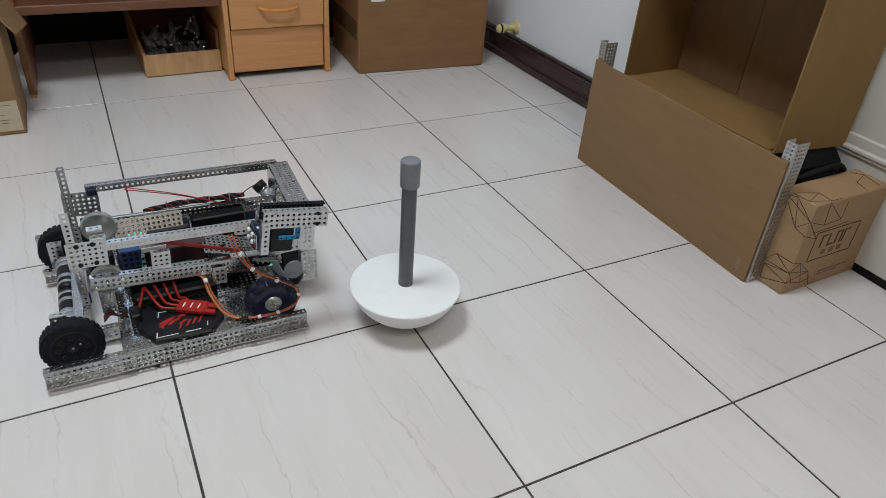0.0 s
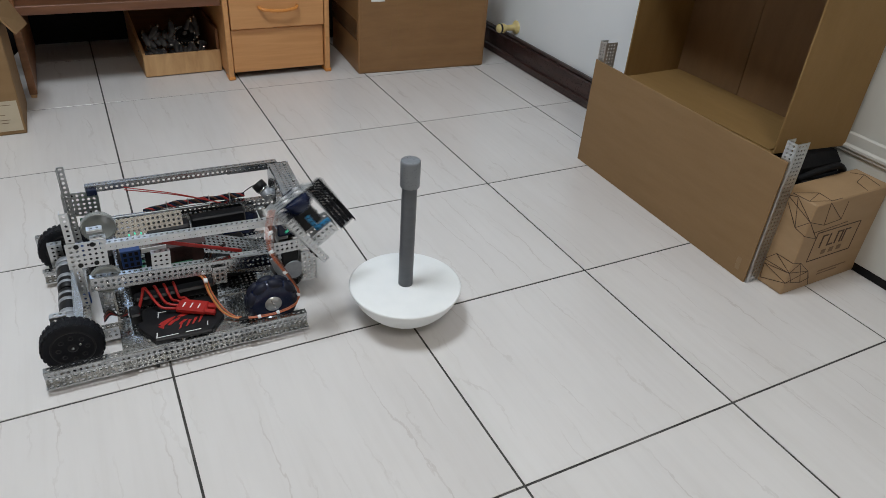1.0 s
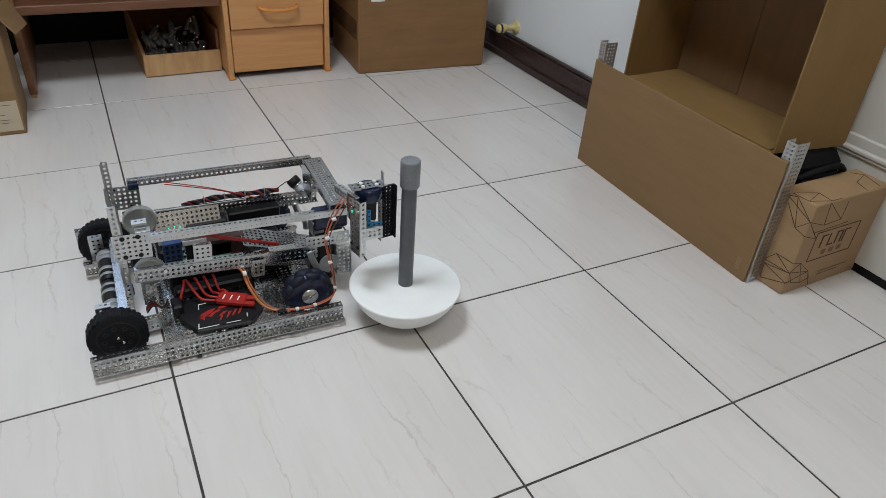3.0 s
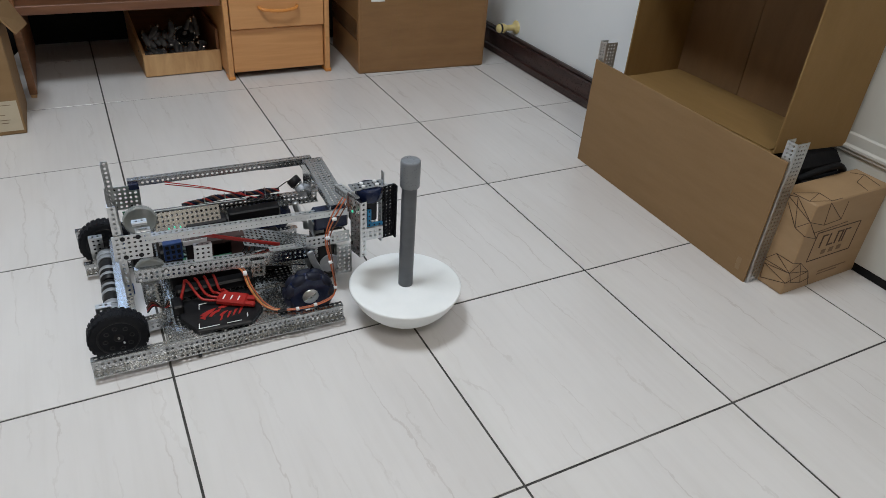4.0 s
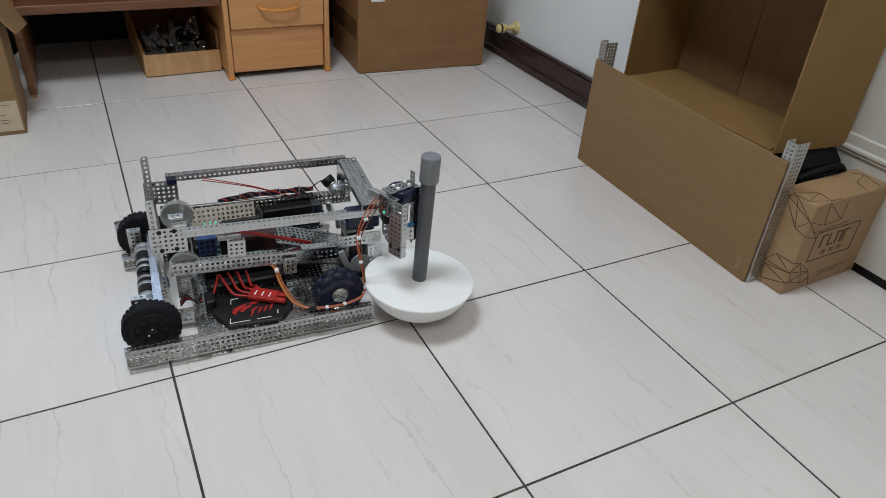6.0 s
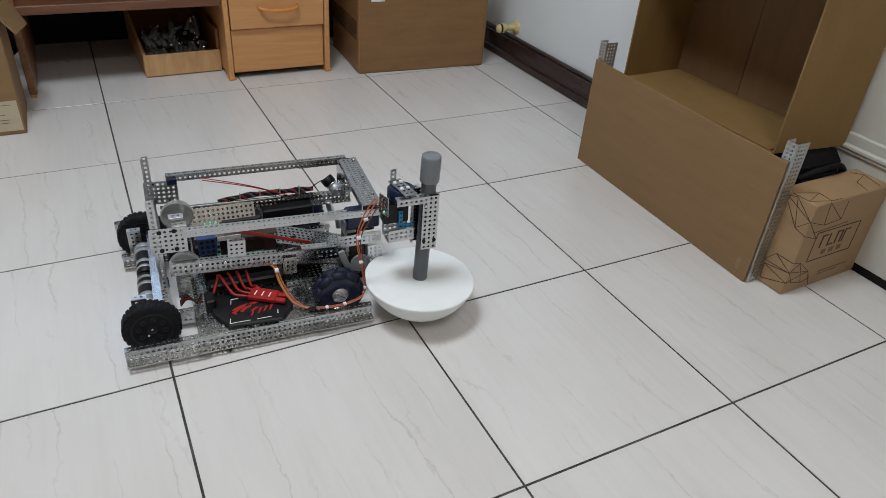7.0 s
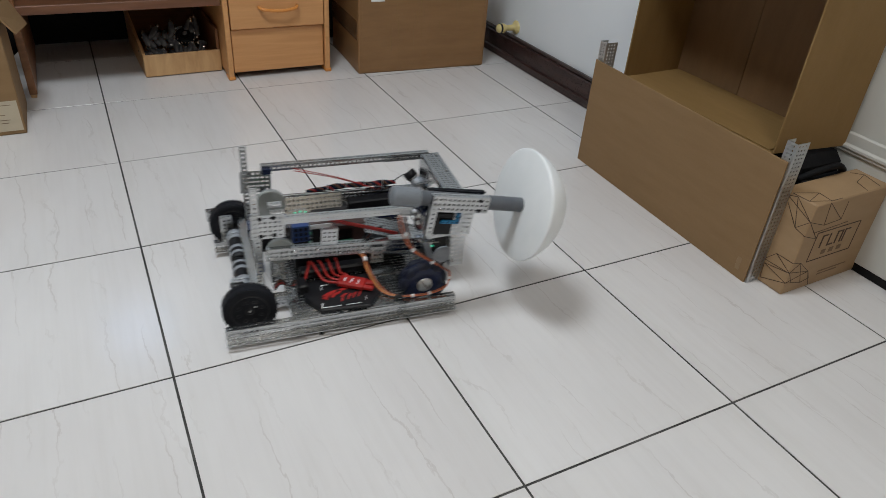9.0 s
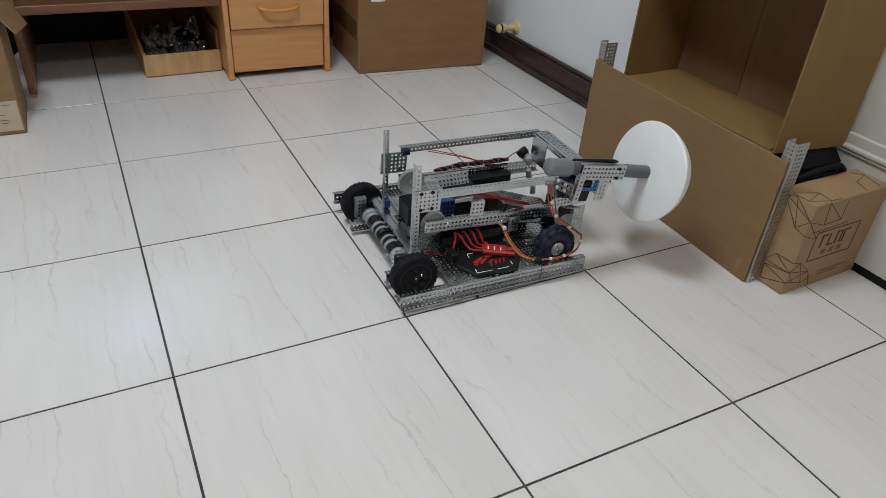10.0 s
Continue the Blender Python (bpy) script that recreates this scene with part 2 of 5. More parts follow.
class Mesh:
    def __init__(self):
        self.v, self.f, self.m, self.s = [], [], [], []

    def add(self, verts, faces, mat=0, smooth=False, m=None):
        o = len(self.v)
        self.v += [tuple(m @ Vector(p)) for p in verts] if m is not None else [tuple(p) for p in verts]
        self.f += [tuple(o + i for i in f) for f in faces]
        self.m += [mat] * len(faces)
        self.s += [smooth] * len(faces)
        return self

    def box(self, x0, y0, z0, x1, y1, z1, mat=0, c=0.001, m=None):
        """A box with chamfered edges."""
        c = min(c, (x1 - x0) * 0.45, (y1 - y0) * 0.45, (z1 - z0) * 0.45)
        lo, hi = (x0, y0, z0), (x1, y1, z1)
        verts, idx = [], {}
        for sx in (0, 1):
            for sy in (0, 1):
                for sz in (0, 1):
                    s = (sx, sy, sz)
                    for ax in range(3):
                        p = []
                        for k in range(3):
                            e = (lo, hi)[s[k]][k]
                            p.append(e if k == ax else e + (c if s[k] == 0 else -c))
                        idx[(s, ax)] = len(verts)
                        verts.append(p)
        faces = []
        for ax in range(3):
            a, b = (ax + 1) % 3, (ax + 2) % 3
            for side in (0, 1):
                q = []
                for u, w in ((0, 0), (1, 0), (1, 1), (0, 1)):
                    s = [0, 0, 0]
                    s[ax], s[a], s[b] = side, u, w
                    q.append(idx[(tuple(s), ax)])
                faces.append(q if side else q[::-1])
            for u in (0, 1):
                for w in (0, 1):
                    s0, s1 = [0, 0, 0], [0, 0, 0]
                    s0[a], s0[b], s0[ax] = u, w, 0
                    s1[a], s1[b], s1[ax] = u, w, 1
                    q = [idx[(tuple(s0), a)], idx[(tuple(s1), a)], idx[(tuple(s1), b)], idx[(tuple(s0), b)]]
                    faces.append(q if (u + w) % 2 else q[::-1])
        for sx in (0, 1):
            for sy in (0, 1):
                for sz in (0, 1):
                    s = (sx, sy, sz)
                    q = [idx[(s, 0)], idx[(s, 1)], idx[(s, 2)]]
                    faces.append(q if (sx + sy + sz) % 2 else q[::-1])
        return self.add(verts, faces, mat, False, m)

    def lathe(self, profile, n=32, mat=0, m=None, smooth=True):
        """Turns (radius, height) pairs about z."""
        verts, faces = [], []
        for r, z in profile:
            for i in range(n):
                a = 2 * math.pi * i / n
                verts.append((r * math.cos(a), r * math.sin(a), z))
        for k in range(len(profile) - 1):
            for i in range(n):
                j = (i + 1) % n
                faces.append((k * n + i, k * n + j, (k + 1) * n + j, (k + 1) * n + i))
        self.add(verts, faces, mat, smooth, m)
        if profile[0][0] > 1e-6:
            self.add([verts[i] for i in range(n)], [tuple(range(n))[::-1]], mat, False, m)
        if profile[-1][0] > 1e-6:
            self.add(verts[-n:], [tuple(range(n))], mat, False, m)
        return self

    def rod(self, a, b, r, n=12, mat=0, c=0.0):
        a, b = Vector(a), Vector(b)
        d = b - a
        m = Matrix.Translation(a) @ d.to_track_quat("Z", "Y").to_matrix().to_4x4()
        h = d.length
        c = c or min(r * 0.15, h * 0.2)
        return self.lathe([(r - c, 0), (r, c), (r, h - c), (r - c, h)], n, mat, m)

    def tube(self, pts, r, n=6, mat=0, steps=6):
        """A cable through points, smoothed."""
        pts = [Vector(p) for p in pts]
        ext = [pts[0] * 2 - pts[1]] + pts + [pts[-1] * 2 - pts[-2]]
        path = []
        for i in range(1, len(ext) - 2):
            p0, p1, p2, p3 = ext[i - 1:i + 3]
            for k in range(steps):
                t = k / steps
                path.append(0.5 * (2 * p1 + (p2 - p0) * t + (2 * p0 - 5 * p1 + 4 * p2 - p3) * t * t + (3 * p1 - p0 - 3 * p2 + p3) * t ** 3))
        path.append(pts[-1])
        verts, faces = [], []
        for i, p in enumerate(path):
            d = (path[min(i + 1, len(path) - 1)] - path[max(i - 1, 0)]).normalized()
            u = d.cross(Vector((0.13, 0.31, 0.94))).normalized()
            w = d.cross(u)
            for k in range(n):
                a = 2 * math.pi * k / n
                verts.append(p + (u * math.cos(a) + w * math.sin(a)) * r)
        for i in range(len(path) - 1):
            for k in range(n):
                j = (k + 1) % n
                faces.append((i * n + k, i * n + j, (i + 1) * n + j, (i + 1) * n + k))
        faces += [tuple(range(n))[::-1], tuple(range(len(verts) - n, len(verts)))]
        return self.add(verts, faces, mat, True)

    def perf(self, nx, ny, m, t=0.0017, r=0.0027, mat=0, p=P, q=0.0095):
        """A sheet nx*p by ny*p with a centred grid of punched holes q apart, its middle at z = 0."""
        X, Y, h = nx * p, ny * p, q / 2
        cx = nx if nx <= 3 else int(X / q)
        cy = ny if ny <= 3 else int(Y / q)
        mx, my = (X - cx * q) / 2, (Y - cy * q) / 2
        xs = [0.0] + [mx + i * q for i in range(1, cx)] + [X]
        ys = [0.0] + [my + j * q for j in range(1, cy)] + [Y]
        ring = [(r * math.cos(a), r * math.sin(a)) for a in [math.pi / 4 * k for k in range(8)]]
        verts, faces = [], []
        for i in range(cx):
            for j in range(cy):
                o = len(verts)
                x0, x1, y0, y1 = xs[i], xs[i + 1], ys[j], ys[j + 1]
                u, w = mx + i * q + h, my + j * q + h
                cell = [(x1, y1), (x0, y1), (x0, y0), (x1, y0)] + [(u + a, w + b) for a, b in ring]
                for z in (t / 2, -t / 2):
                    verts += [(x, y, z) for x, y in cell]
                for k in range(4):
                    a, b = k, (k + 1) % 4
                    r0, r1, r2 = 4 + (2 * k + 1) % 8, 4 + (2 * k + 2) % 8, 4 + (2 * k + 3) % 8
                    faces.append((o + a, o + b, o + r2, o + r1, o + r0))
                    faces.append((o + 12 + a, o + 12 + r0, o + 12 + r1, o + 12 + r2, o + 12 + b))
                for k in range(8):
                    a, b = 4 + k, 4 + (k + 1) % 8
                    faces.append((o + a, o + b, o + 12 + b, o + 12 + a))
        o = len(verts)
        for z in (t / 2, -t / 2):
            verts += [(0, 0, z), (X, 0, z), (X, Y, z), (0, Y, z)]
        for k in range(4):
            j = (k + 1) % 4
            faces.append((o + k, o + 4 + k, o + 4 + j, o + j))
        return self.add(verts, faces, mat, False, m)

    def channel(self, m, n, w, fl=1, mat=0, sides=(1, 1)):
        """A punched C-channel along x: web n by w holes in the xy plane centred on y = 0, flanges towards +z."""
        h = w * P / 2
        self.perf(n, w, m @ pose(0, -h, 0), mat=mat)
        for s, on in zip((-1, 1), sides):
            if on:
                self.perf(n, fl, m @ Matrix.Translation((0, s * h, 0)) @ pose(0, 0, 0, 90), mat=mat)
        return self

    def screw(self, p, d, r=0.0035, h=0.0022, mat=0):
        a = Vector(p)
        return self.rod(a, a + Vector(d).normalized() * h, r, 8, mat)


def axes(x, y, o):
    """A pose whose local x and y point along the given directions."""
    x, y = Vector(x).normalized(), Vector(y)
    z = x.cross(y).normalized()
    y = z.cross(x)
    m = Matrix((x, y, z)).transposed().to_4x4()
    m.translation = o
    return m


def obj(name, me, mats, parent=None):
    data = bpy.data.meshes.new(name)
    data.from_pydata(me.v, [], me.f)
    for k in mats if isinstance(mats, (list, tuple)) else [mats]:
        data.materials.append(k)
    data.polygons.foreach_set("material_index", me.m)
    data.polygons.foreach_set("use_smooth", me.s)
    data.update()
    ob = new(name, data)
    if parent is not None:
        ob.parent = parent
    return ob


def part(name, me, mats, parent, label=""):
    return tagged(obj(name, me, mats, parent), label)


def thing(name, label, category, group="", kind="", m=None):
    ob = tagged(new(name), label, category, group, kind)
    ob.empty_display_size = 0.05
    if m is not None:
        ob.matrix_basis = m
    return ob


# ---- the room ----
TS = 0.45
X0, X1, Y0, Y1 = -2.6, 1.10, -2.6, 2.07


def floor_and_walls():
    fl = obj("floor", Mesh().box(X0, Y0, -0.12, X1 + 0.3, Y1 + 0.2, -0.0011, 0, 0.0), [GROUT])
    tagged(fl, "dark-grouted screed under glossy cream floor tiles", "floor", kind="structure")
    tile = Mesh().box(0.0021, 0.0021, -0.02, TS - 0.0021, TS - 0.0021, 0.0, 0, 0.0004)
    first = None
    for i in range(-6, 3):
        for j in range(-6, 5):
            if first is None:
                first = obj("tile", tile, [TILE], fl)
                ob = first
            else:
                ob = new("tile", first.data)
                ob.parent = fl
            ob.matrix_basis = pose(i * TS, j * TS, random.uniform(-0.0003, 0.0003))
    for name, b in (("wall_east", (X1, Y0, -0.1, X1 + 0.15, Y1 + 0.15, CEILING)), ("wall_north", (X0 - 0.15, Y1, -0.1, X1, Y1 + 0.15, CEILING)),
                    ("wall_west", (X0 - 0.15, Y0, -0.1, X0, Y1, CEILING)), ("wall_south", (X0 - 0.15, Y0 - 0.15, -0.1, X1 + 0.15, Y0, CEILING))):
        # west and south stay unseen, their tone shapes the bounce light
        seen = name in ("wall_east", "wall_north")
        tagged(obj(name, Mesh().box(*b, 0, 0.002), [WALL if seen else WALLB]), "plain white-painted plaster wall" if seen else "unseen wall toned warm and dim for its bounce light", "wall", kind="structure")
    tagged(obj("ceiling", Mesh().box(X0 - 0.15, Y0 - 0.15, CEILING, X1 + 0.15, Y1 + 0.15, CEILING + 0.1, 0, 0.002), [CEIL]), "unseen ceiling tinted cream to warm the fill light", "ceiling", kind="structure")
    for name, prof in (("baseboard_east", None), ("baseboard_north", None)):
        me = Mesh()
        if name == "baseboard_east":
            me.box(X1 - 0.028, 0.05, 0, X1, Y1, 0.09, 0, 0.004)
            me.box(X1 - 0.036, 0.05, 0, X1 - 0.026, Y1 - 0.02, 0.03, 0, 0.004)
            me.box(X1 - 0.02, 0.05, 0.088, X1, Y1, 0.1, 0, 0.005)
        else:
            me.box(X0, Y1 - 0.018, 0, X1 - 0.037, Y1, 0.1, 0, 0.003)
        tagged(obj(name, me, [SKIRT]), "dark brown glossy wooden baseboard along the wall", "baseboard", kind="structure")


def door():
    d = thing("door_1", "white-painted panelled door with a dark gap below", "door", kind="structure")
    y0, y1, x = -0.95, -0.04, X1 - 0.006
    me = Mesh()
    me.box(x - 0.03, y0, 0.022, x, y1, 2.05, 0, 0.003)
    part("door_leaf", me, [DOORW], d)
    for a, b in ((0.277, 0.95), (1.1, 1.95)):
        fr = Mesh()
        ya, yb = y0 + 0.08, y1 - 0.01
        for z in (a, b - 0.03):
            fr.box(x - 0.037, ya, z - 0.02, x - 0.028, yb, z + 0.03, 0, 0.006)
            fr.box(x - 0.042, ya, z - 0.012, x - 0.03, yb, z + 0.004, 0, 0.006)
        fr.box(x - 0.044, ya, a + 0.02, x - 0.028, ya + 0.03, b, 0, 0.009)
        fr.box(x - 0.044, yb - 0.03, a + 0.02, x - 0.028, yb, b, 0, 0.009)
        part("panel_moulding", fr, [DOORW], d)
    # black strip put in for the shade below the leaf
    part("gap_shade", Mesh().box(x - 0.026, y0, 0.0, x - 0.004, y1, 0.024, 0, 0.001), [BLACK], d)


def window():
    # bluish glowing pane, added out of view for its reflection on the floor
    w = thing("glow_pane", "glowing pane added above the desk for a bluish floor reflection", "window", kind="structure")
    x0, x1, z0, z1, y = -0.64, -0.34, 1.33, 1.6, Y1
    part("pane", Mesh().box(x0, y - 0.012, z0, x1, y - 0.004, z1, 0, 0.001), [BLUEGLOW], w)
    for b in ((x0 - 0.03, z0 - 0.03, x1 + 0.03, z0), (x0 - 0.03, z1, x1 + 0.03, z1 + 0.03), (x0 - 0.03, z0, x0, z1), (x1, z0, x1 + 0.03, z1)):
        part("pane_frame", Mesh().box(b[0], y - 0.03, b[1], b[2], y + 0.002, b[3], 0, 0.002), [DOORW], w)


def ceiling_lights():
    for x, y, power, size, colour in LAMPS:
        h = size / 2
        c = thing("ceiling_light", "square white ceiling light fixture", "ceiling light", "ceiling lights", m=pose(x, y, CEILING))
        part("fixture_body", Mesh().box(-h - 0.04, -h - 0.04, -0.05, h + 0.04, h + 0.04, 0.0, 0, 0.005), [DOORW], c)
        part("diffuser", Mesh().box(-h, -h, -0.062, h, h, -0.05, 0, 0.004), [TUBE], c)


floor_and_walls()
door()
window()
ceiling_lights()

# ---- furniture and boxes by the walls ----


def desk():
    d = thing("desk", "orange and red-brown veneer desk with a drawer pedestal", "desk")
    yf, yb = 1.45, 2.03
    part("side_panel", Mesh().box(-0.657, yf, 0.012, -0.635, yb, 0.72, 0, 0.002), [WOODS], d)
    part("foot", Mesh().box(-0.655, yf + 0.005, 0, -0.638, yf + 0.06, 0.014, 0, 0.002), [WOODP], d)
    part("shelf", Mesh().box(-0.635, yf + 0.0, 0.257, -0.04, yb - 0.03, 0.284, 0, 0.002), [WOODR], d, "red-brown under-desk shelf")
    part("desktop", Mesh().box(-0.72, yf - 0.03, 0.72, 0.38, yb, 0.745, 0, 0.004), [WOODR], d)
    # panel coloured black for the deep shade under the desk
    part("back_panel", Mesh().box(-0.635, 1.985, 0.012, -0.04, 2.0, 0.72, 0, 0.001), [BLACK], d, "back panel blackened for the shade under the desk")
    for x in (-0.036, 0.318):
        part("pedestal_side", Mesh().box(x, yf - 0.008, 0.012, x + 0.018, yb, 0.72, 0, 0.002), [WOODO], d)
        part("pedestal_foot", Mesh().box(x - 0.002, yf - 0.01, 0, x + 0.022, yf + 0.04, 0.014, 0, 0.003), [HANDLE], d)
    for z0, z1 in ((0.022, 0.172), (0.176, 0.34), (0.35, 0.52), (0.53, 0.71)):
        dr = part("drawer_front", Mesh().box(-0.014, yf + (0.006 if z0 < 0.1 else -0.008), z0, 0.315, yf + 0.02, z1, 0, 0.002), [WOODO], d)
        if z0 > 0.1:
            zc = z0 + 0.066
            h = Mesh().tube([(0.085, yf + 0.002, zc + 0.006), (0.088, yf - 0.02, zc + 0.004), (0.105, yf - 0.03, zc), (0.152, yf - 0.034, zc - 0.004),
                             (0.2, yf - 0.03, zc), (0.216, yf - 0.02, zc + 0.004), (0.219, yf + 0.002, zc + 0.006)], 0.0056, 8, 0, 5)
            part("handle", h, [HANDLE], dr, "orange plastic bow handle")
    part("pedestal_back", Mesh().box(-0.016, yb - 0.02, 0.03, 0.316, yb - 0.005, 0.71, 0, 0.001), [WOODO], d)


def floor_tray():
    t = thing("wooden_tray", "pale plywood tray on the floor under the desk", "tray", m=pose(-0.3, 1.545, 0, 0, 0, 1.5))
    part("front_board", Mesh().box(0, 0, 0.003, 0.262, 0.012, 0.078, 0, 0.002), [WOODP], t)
    part("tray_bottom", Mesh().box(0, 0.012, 0, 0.262, 0.42, 0.01, 0, 0.001), [WOODP], t)
    part("tray_side", Mesh().box(0.252, 0.012, 0.01, 0.262, 0.42, 0.15, 0, 0.001), [WOODS], t)
    side = Mesh()
    side.add([(0, 0.012, 0.01), (0, 0.42, 0.01), (0, 0.42, 0.15), (0, 0.012, 0.078), (0.01, 0.012, 0.01), (0.01, 0.42, 0.01), (0.01, 0.42, 0.15), (0.01, 0.012, 0.078)],
             [(0, 3, 2, 1), (4, 5, 6, 7), (3, 7, 6, 2), (0, 4, 7, 3), (1, 2, 6, 5)])
    part("tray_side", side, [WOODP], t)
    part("tray_back", Mesh().box(0.01, 0.408, 0.01, 0.252, 0.42, 0.15, 0, 0.001), [WOODS], t)
    rnd = random.Random(5)
    for k in range(44):
        g = thing("grip_handle", "grey plastic grip with a bright metal tip", "tool grip", "grips in the tray")
        me = Mesh()
        L = rnd.uniform(0.045, 0.065)
        me.lathe([(0.004, 0), (0.009, 0.004), (0.011, L * 0.5), (0.008, L), (0.004, L + 0.003)], 10)
        me.lathe([(0.005, L), (0.005, L + 0.005), (0.0065, L + 0.007), (0.006, L + 0.012), (0.001, L + 0.014)], 8, 1)
        me.rod((0, 0, -0.008), (0, 0, 0.002), 0.004, 8, 1)
        part("grip_body", me, [GREYP, CHROME], g)
        layer, col = k // 11, k % 11
        g.matrix_basis = pose(-0.262 + 0.0165 * col + rnd.uniform(-0.005, 0.005), 1.58 + 0.026 * layer + rnd.uniform(0, 0.025), 0.032 + 0.021 * layer + rnd.uniform(0, 0.007),
                              -80 + rnd.uniform(-30, 30) + (0 if layer < 3 else 15), 0, rnd.uniform(-48, 48))
    ring = thing("steel_ring", "black roll ringed with bright steel beads", "bead ring")
    me = Mesh()
    for k in range(22):
        a = 2 * math.pi * k / 22
        c = Vector((-0.139 + rnd.uniform(0.03, 0.042) * math.cos(a), 1.66 + rnd.uniform(0.026, 0.036) * math.sin(a), 0.107 + 0.02 * math.sin(a) + rnd.uniform(-0.004, 0.004)))
        me.lathe([(0.0005, -0.004), (0.0025, -0.003), (0.0036, 0), (0.0025, 0.003), (0.0005, 0.004)], 8, 0, Matrix.Translation(c))
    part("beads", me, [CHROME], ring)
    part("roll", Mesh().lathe([(0.028, -0.02), (0.031, -0.016), (0.031, 0.006), (0.02, 0.006), (0.018, -0.004)], 24, 0, pose(-0.139, 1.66, 0.104, 30)), [BLACK], ring)


def panel_quad(me, a, b, z0, z1, t, mat=0):
    """A standing sheet between two plan points, t thick to its left."""
    a, b = Vector((*a, 0)), Vector((*b, 0))
    d = (b - a)
    m = axes(d, Vector((-d.y, d.x, 0)), (a.x, a.y, 0))
    return me.box(0, 0, z0, d.length, t, z1, mat, 0.0012, m)


def cardboard_boxes():
    b = thing("cardboard_box", "closed brown cardboard box with packing tape", "cardboard box", m=pose(0.425, 1.382, 0, 0, 0, -3.9))
    part("box_body", Mesh().box(0, 0, 0, 0.517, 0.36, 0.43, 0, 0.004), [CARDB], b)
    part("side_tape", Mesh().box(-0.0008, 0.02, 0.12, 0.0, 0.355, 0.19, 0, 0.0002), [TAPED], b)
    rnd = random.Random(4)
    for k in range(9):
        x, z = rnd.uniform(0.18, 0.46), rnd.uniform(0.12, 0.24)
        w, h = rnd.choice(((0.07, 0.0009), (0.0009, 0.05), (0.0012, 0.07)))
        part("scuff", Mesh().box(x, -0.0005, z, x + w, 0.0002, z + h, 0, 0.0002), [CARDY], b)
    for k in range(16):
        x, z = rnd.uniform(0.12, 0.5), rnd.uniform(0.03, 0.2)
        part("scuff", Mesh().box(x, -0.0005, z, x + rnd.uniform(0.0006, 0.0016), 0.0002, z + rnd.uniform(0.03, 0.12), 0, 0.0002), [rnd.choice((CARDY, CARD))], b)
    for x, w in ((0.012, 0.004), (0.5, 0.005)):
        part("crease", Mesh().box(x, -0.0012, 0.02, x + w, 0.0, 0.42, 0, 0.0005), [CARDB], b)
    part("label", Mesh().box(0.047, -0.001, 0.262, 0.098, 0.0, 0.32, 0, 0.0002), [WHITEPAPER], b, "small white shipping label")
    b = thing("cardboard_box", "cardboard box with an open flap and a beige label", "cardboard box")
    part("box_body", Mesh().box(-1.05, 1.175, 0, -0.668, 1.42, 0.3, 0, 0.003), [CARD], b)
    f = Mesh()
    near, far = [(-0.671, 0.297), (-0.666, 0.333), (-0.630, 0.279)], [(-0.671, 0.297), (-0.652, 0.338), (-0.610, 0.25)]
    rim = [(x, 1.185, z) for x, z in near] + [(x, 1.39, z) for x, z in far]
    f.add(rim + [(x - 0.003, y, z - 0.003) for x, y, z in rim], [(0, 1, 4, 3), (1, 2, 5, 4), (6, 9, 10, 7), (7, 10, 11, 8), (0, 6, 7, 1), (1, 7, 8, 2), (2, 8, 11, 5), (3, 4, 10, 9), (4, 5, 11, 10), (0, 3, 9, 6)])
    part("flap", f, [CARD], b, "bent open cardboard flap")
    part("label", Mesh().box(-0.8, 1.1735, 0.012, -0.674, 1.175, 0.1, 0, 0.0003), [PAPER], b, "beige printed label")
    for k, (x, w, z) in enumerate(((-0.735, 0.045, 0.088), (-0.722, 0.012, 0.06), (-0.73, 0.03, 0.045), (-0.725, 0.02, 0.036))):
        part("print_bar", Mesh().box(x, 1.1728, z, x + w, 1.1735, z + 0.0016, 0, 0.0001), [INKP], b)
    g = thing("black_bag", "black fabric bag behind a cardboard box", "bag")
    me = Mesh()
    rnd = random.Random(3)
    # bag lumps spread wide, also darkening the floor left of the desk leg
    for k in range(16):
        r = rnd.uniform(0.05, 0.075)
        me.lathe([(0.002, -r), (r * 0.7, -r * 0.7), (r, -0.1 * r), (r * 0.75, r * 0.65), (0.002, r)], 14, 0,
                 pose(-0.905 + 0.058 * (k % 4), 1.52 + 0.16 * (k // 8), 0.06 + 0.1 * ((k // 4) % 2) + 0.06 * (k // 8), rnd.uniform(-25, 25), rnd.uniform(-25, 25), 0))
    for k in range(3):
        me.tube([(-0.76, 1.5, 0.1 + 0.05 * k), (-0.72, 1.475, 0.16 + 0.03 * k), (-0.69, 1.5, 0.12 + 0.05 * k), (-0.7, 1.53, 0.05)], 0.006, 8)
    part("bag_body", me, [BLACK], g)
    # black filler shaped as a bag, added to darken this gap
    g = thing("black_bag", "black bag shape added to darken the gap beside the desk", "bag")
    me = Mesh()
    me.box(0.362, 1.80, 0.0, 0.66, 1.98, 0.42, 0, 0.05)
    me.box(0.41, 1.79, 0.1, 0.6, 1.805, 0.3, 0, 0.006)
    me.tube([(0.43, 1.89, 0.415), (0.45, 1.885, 0.5), (0.55, 1.885, 0.5), (0.58, 1.89, 0.415)], 0.01, 8)
    part("bag_body", me, [BLACK], g)


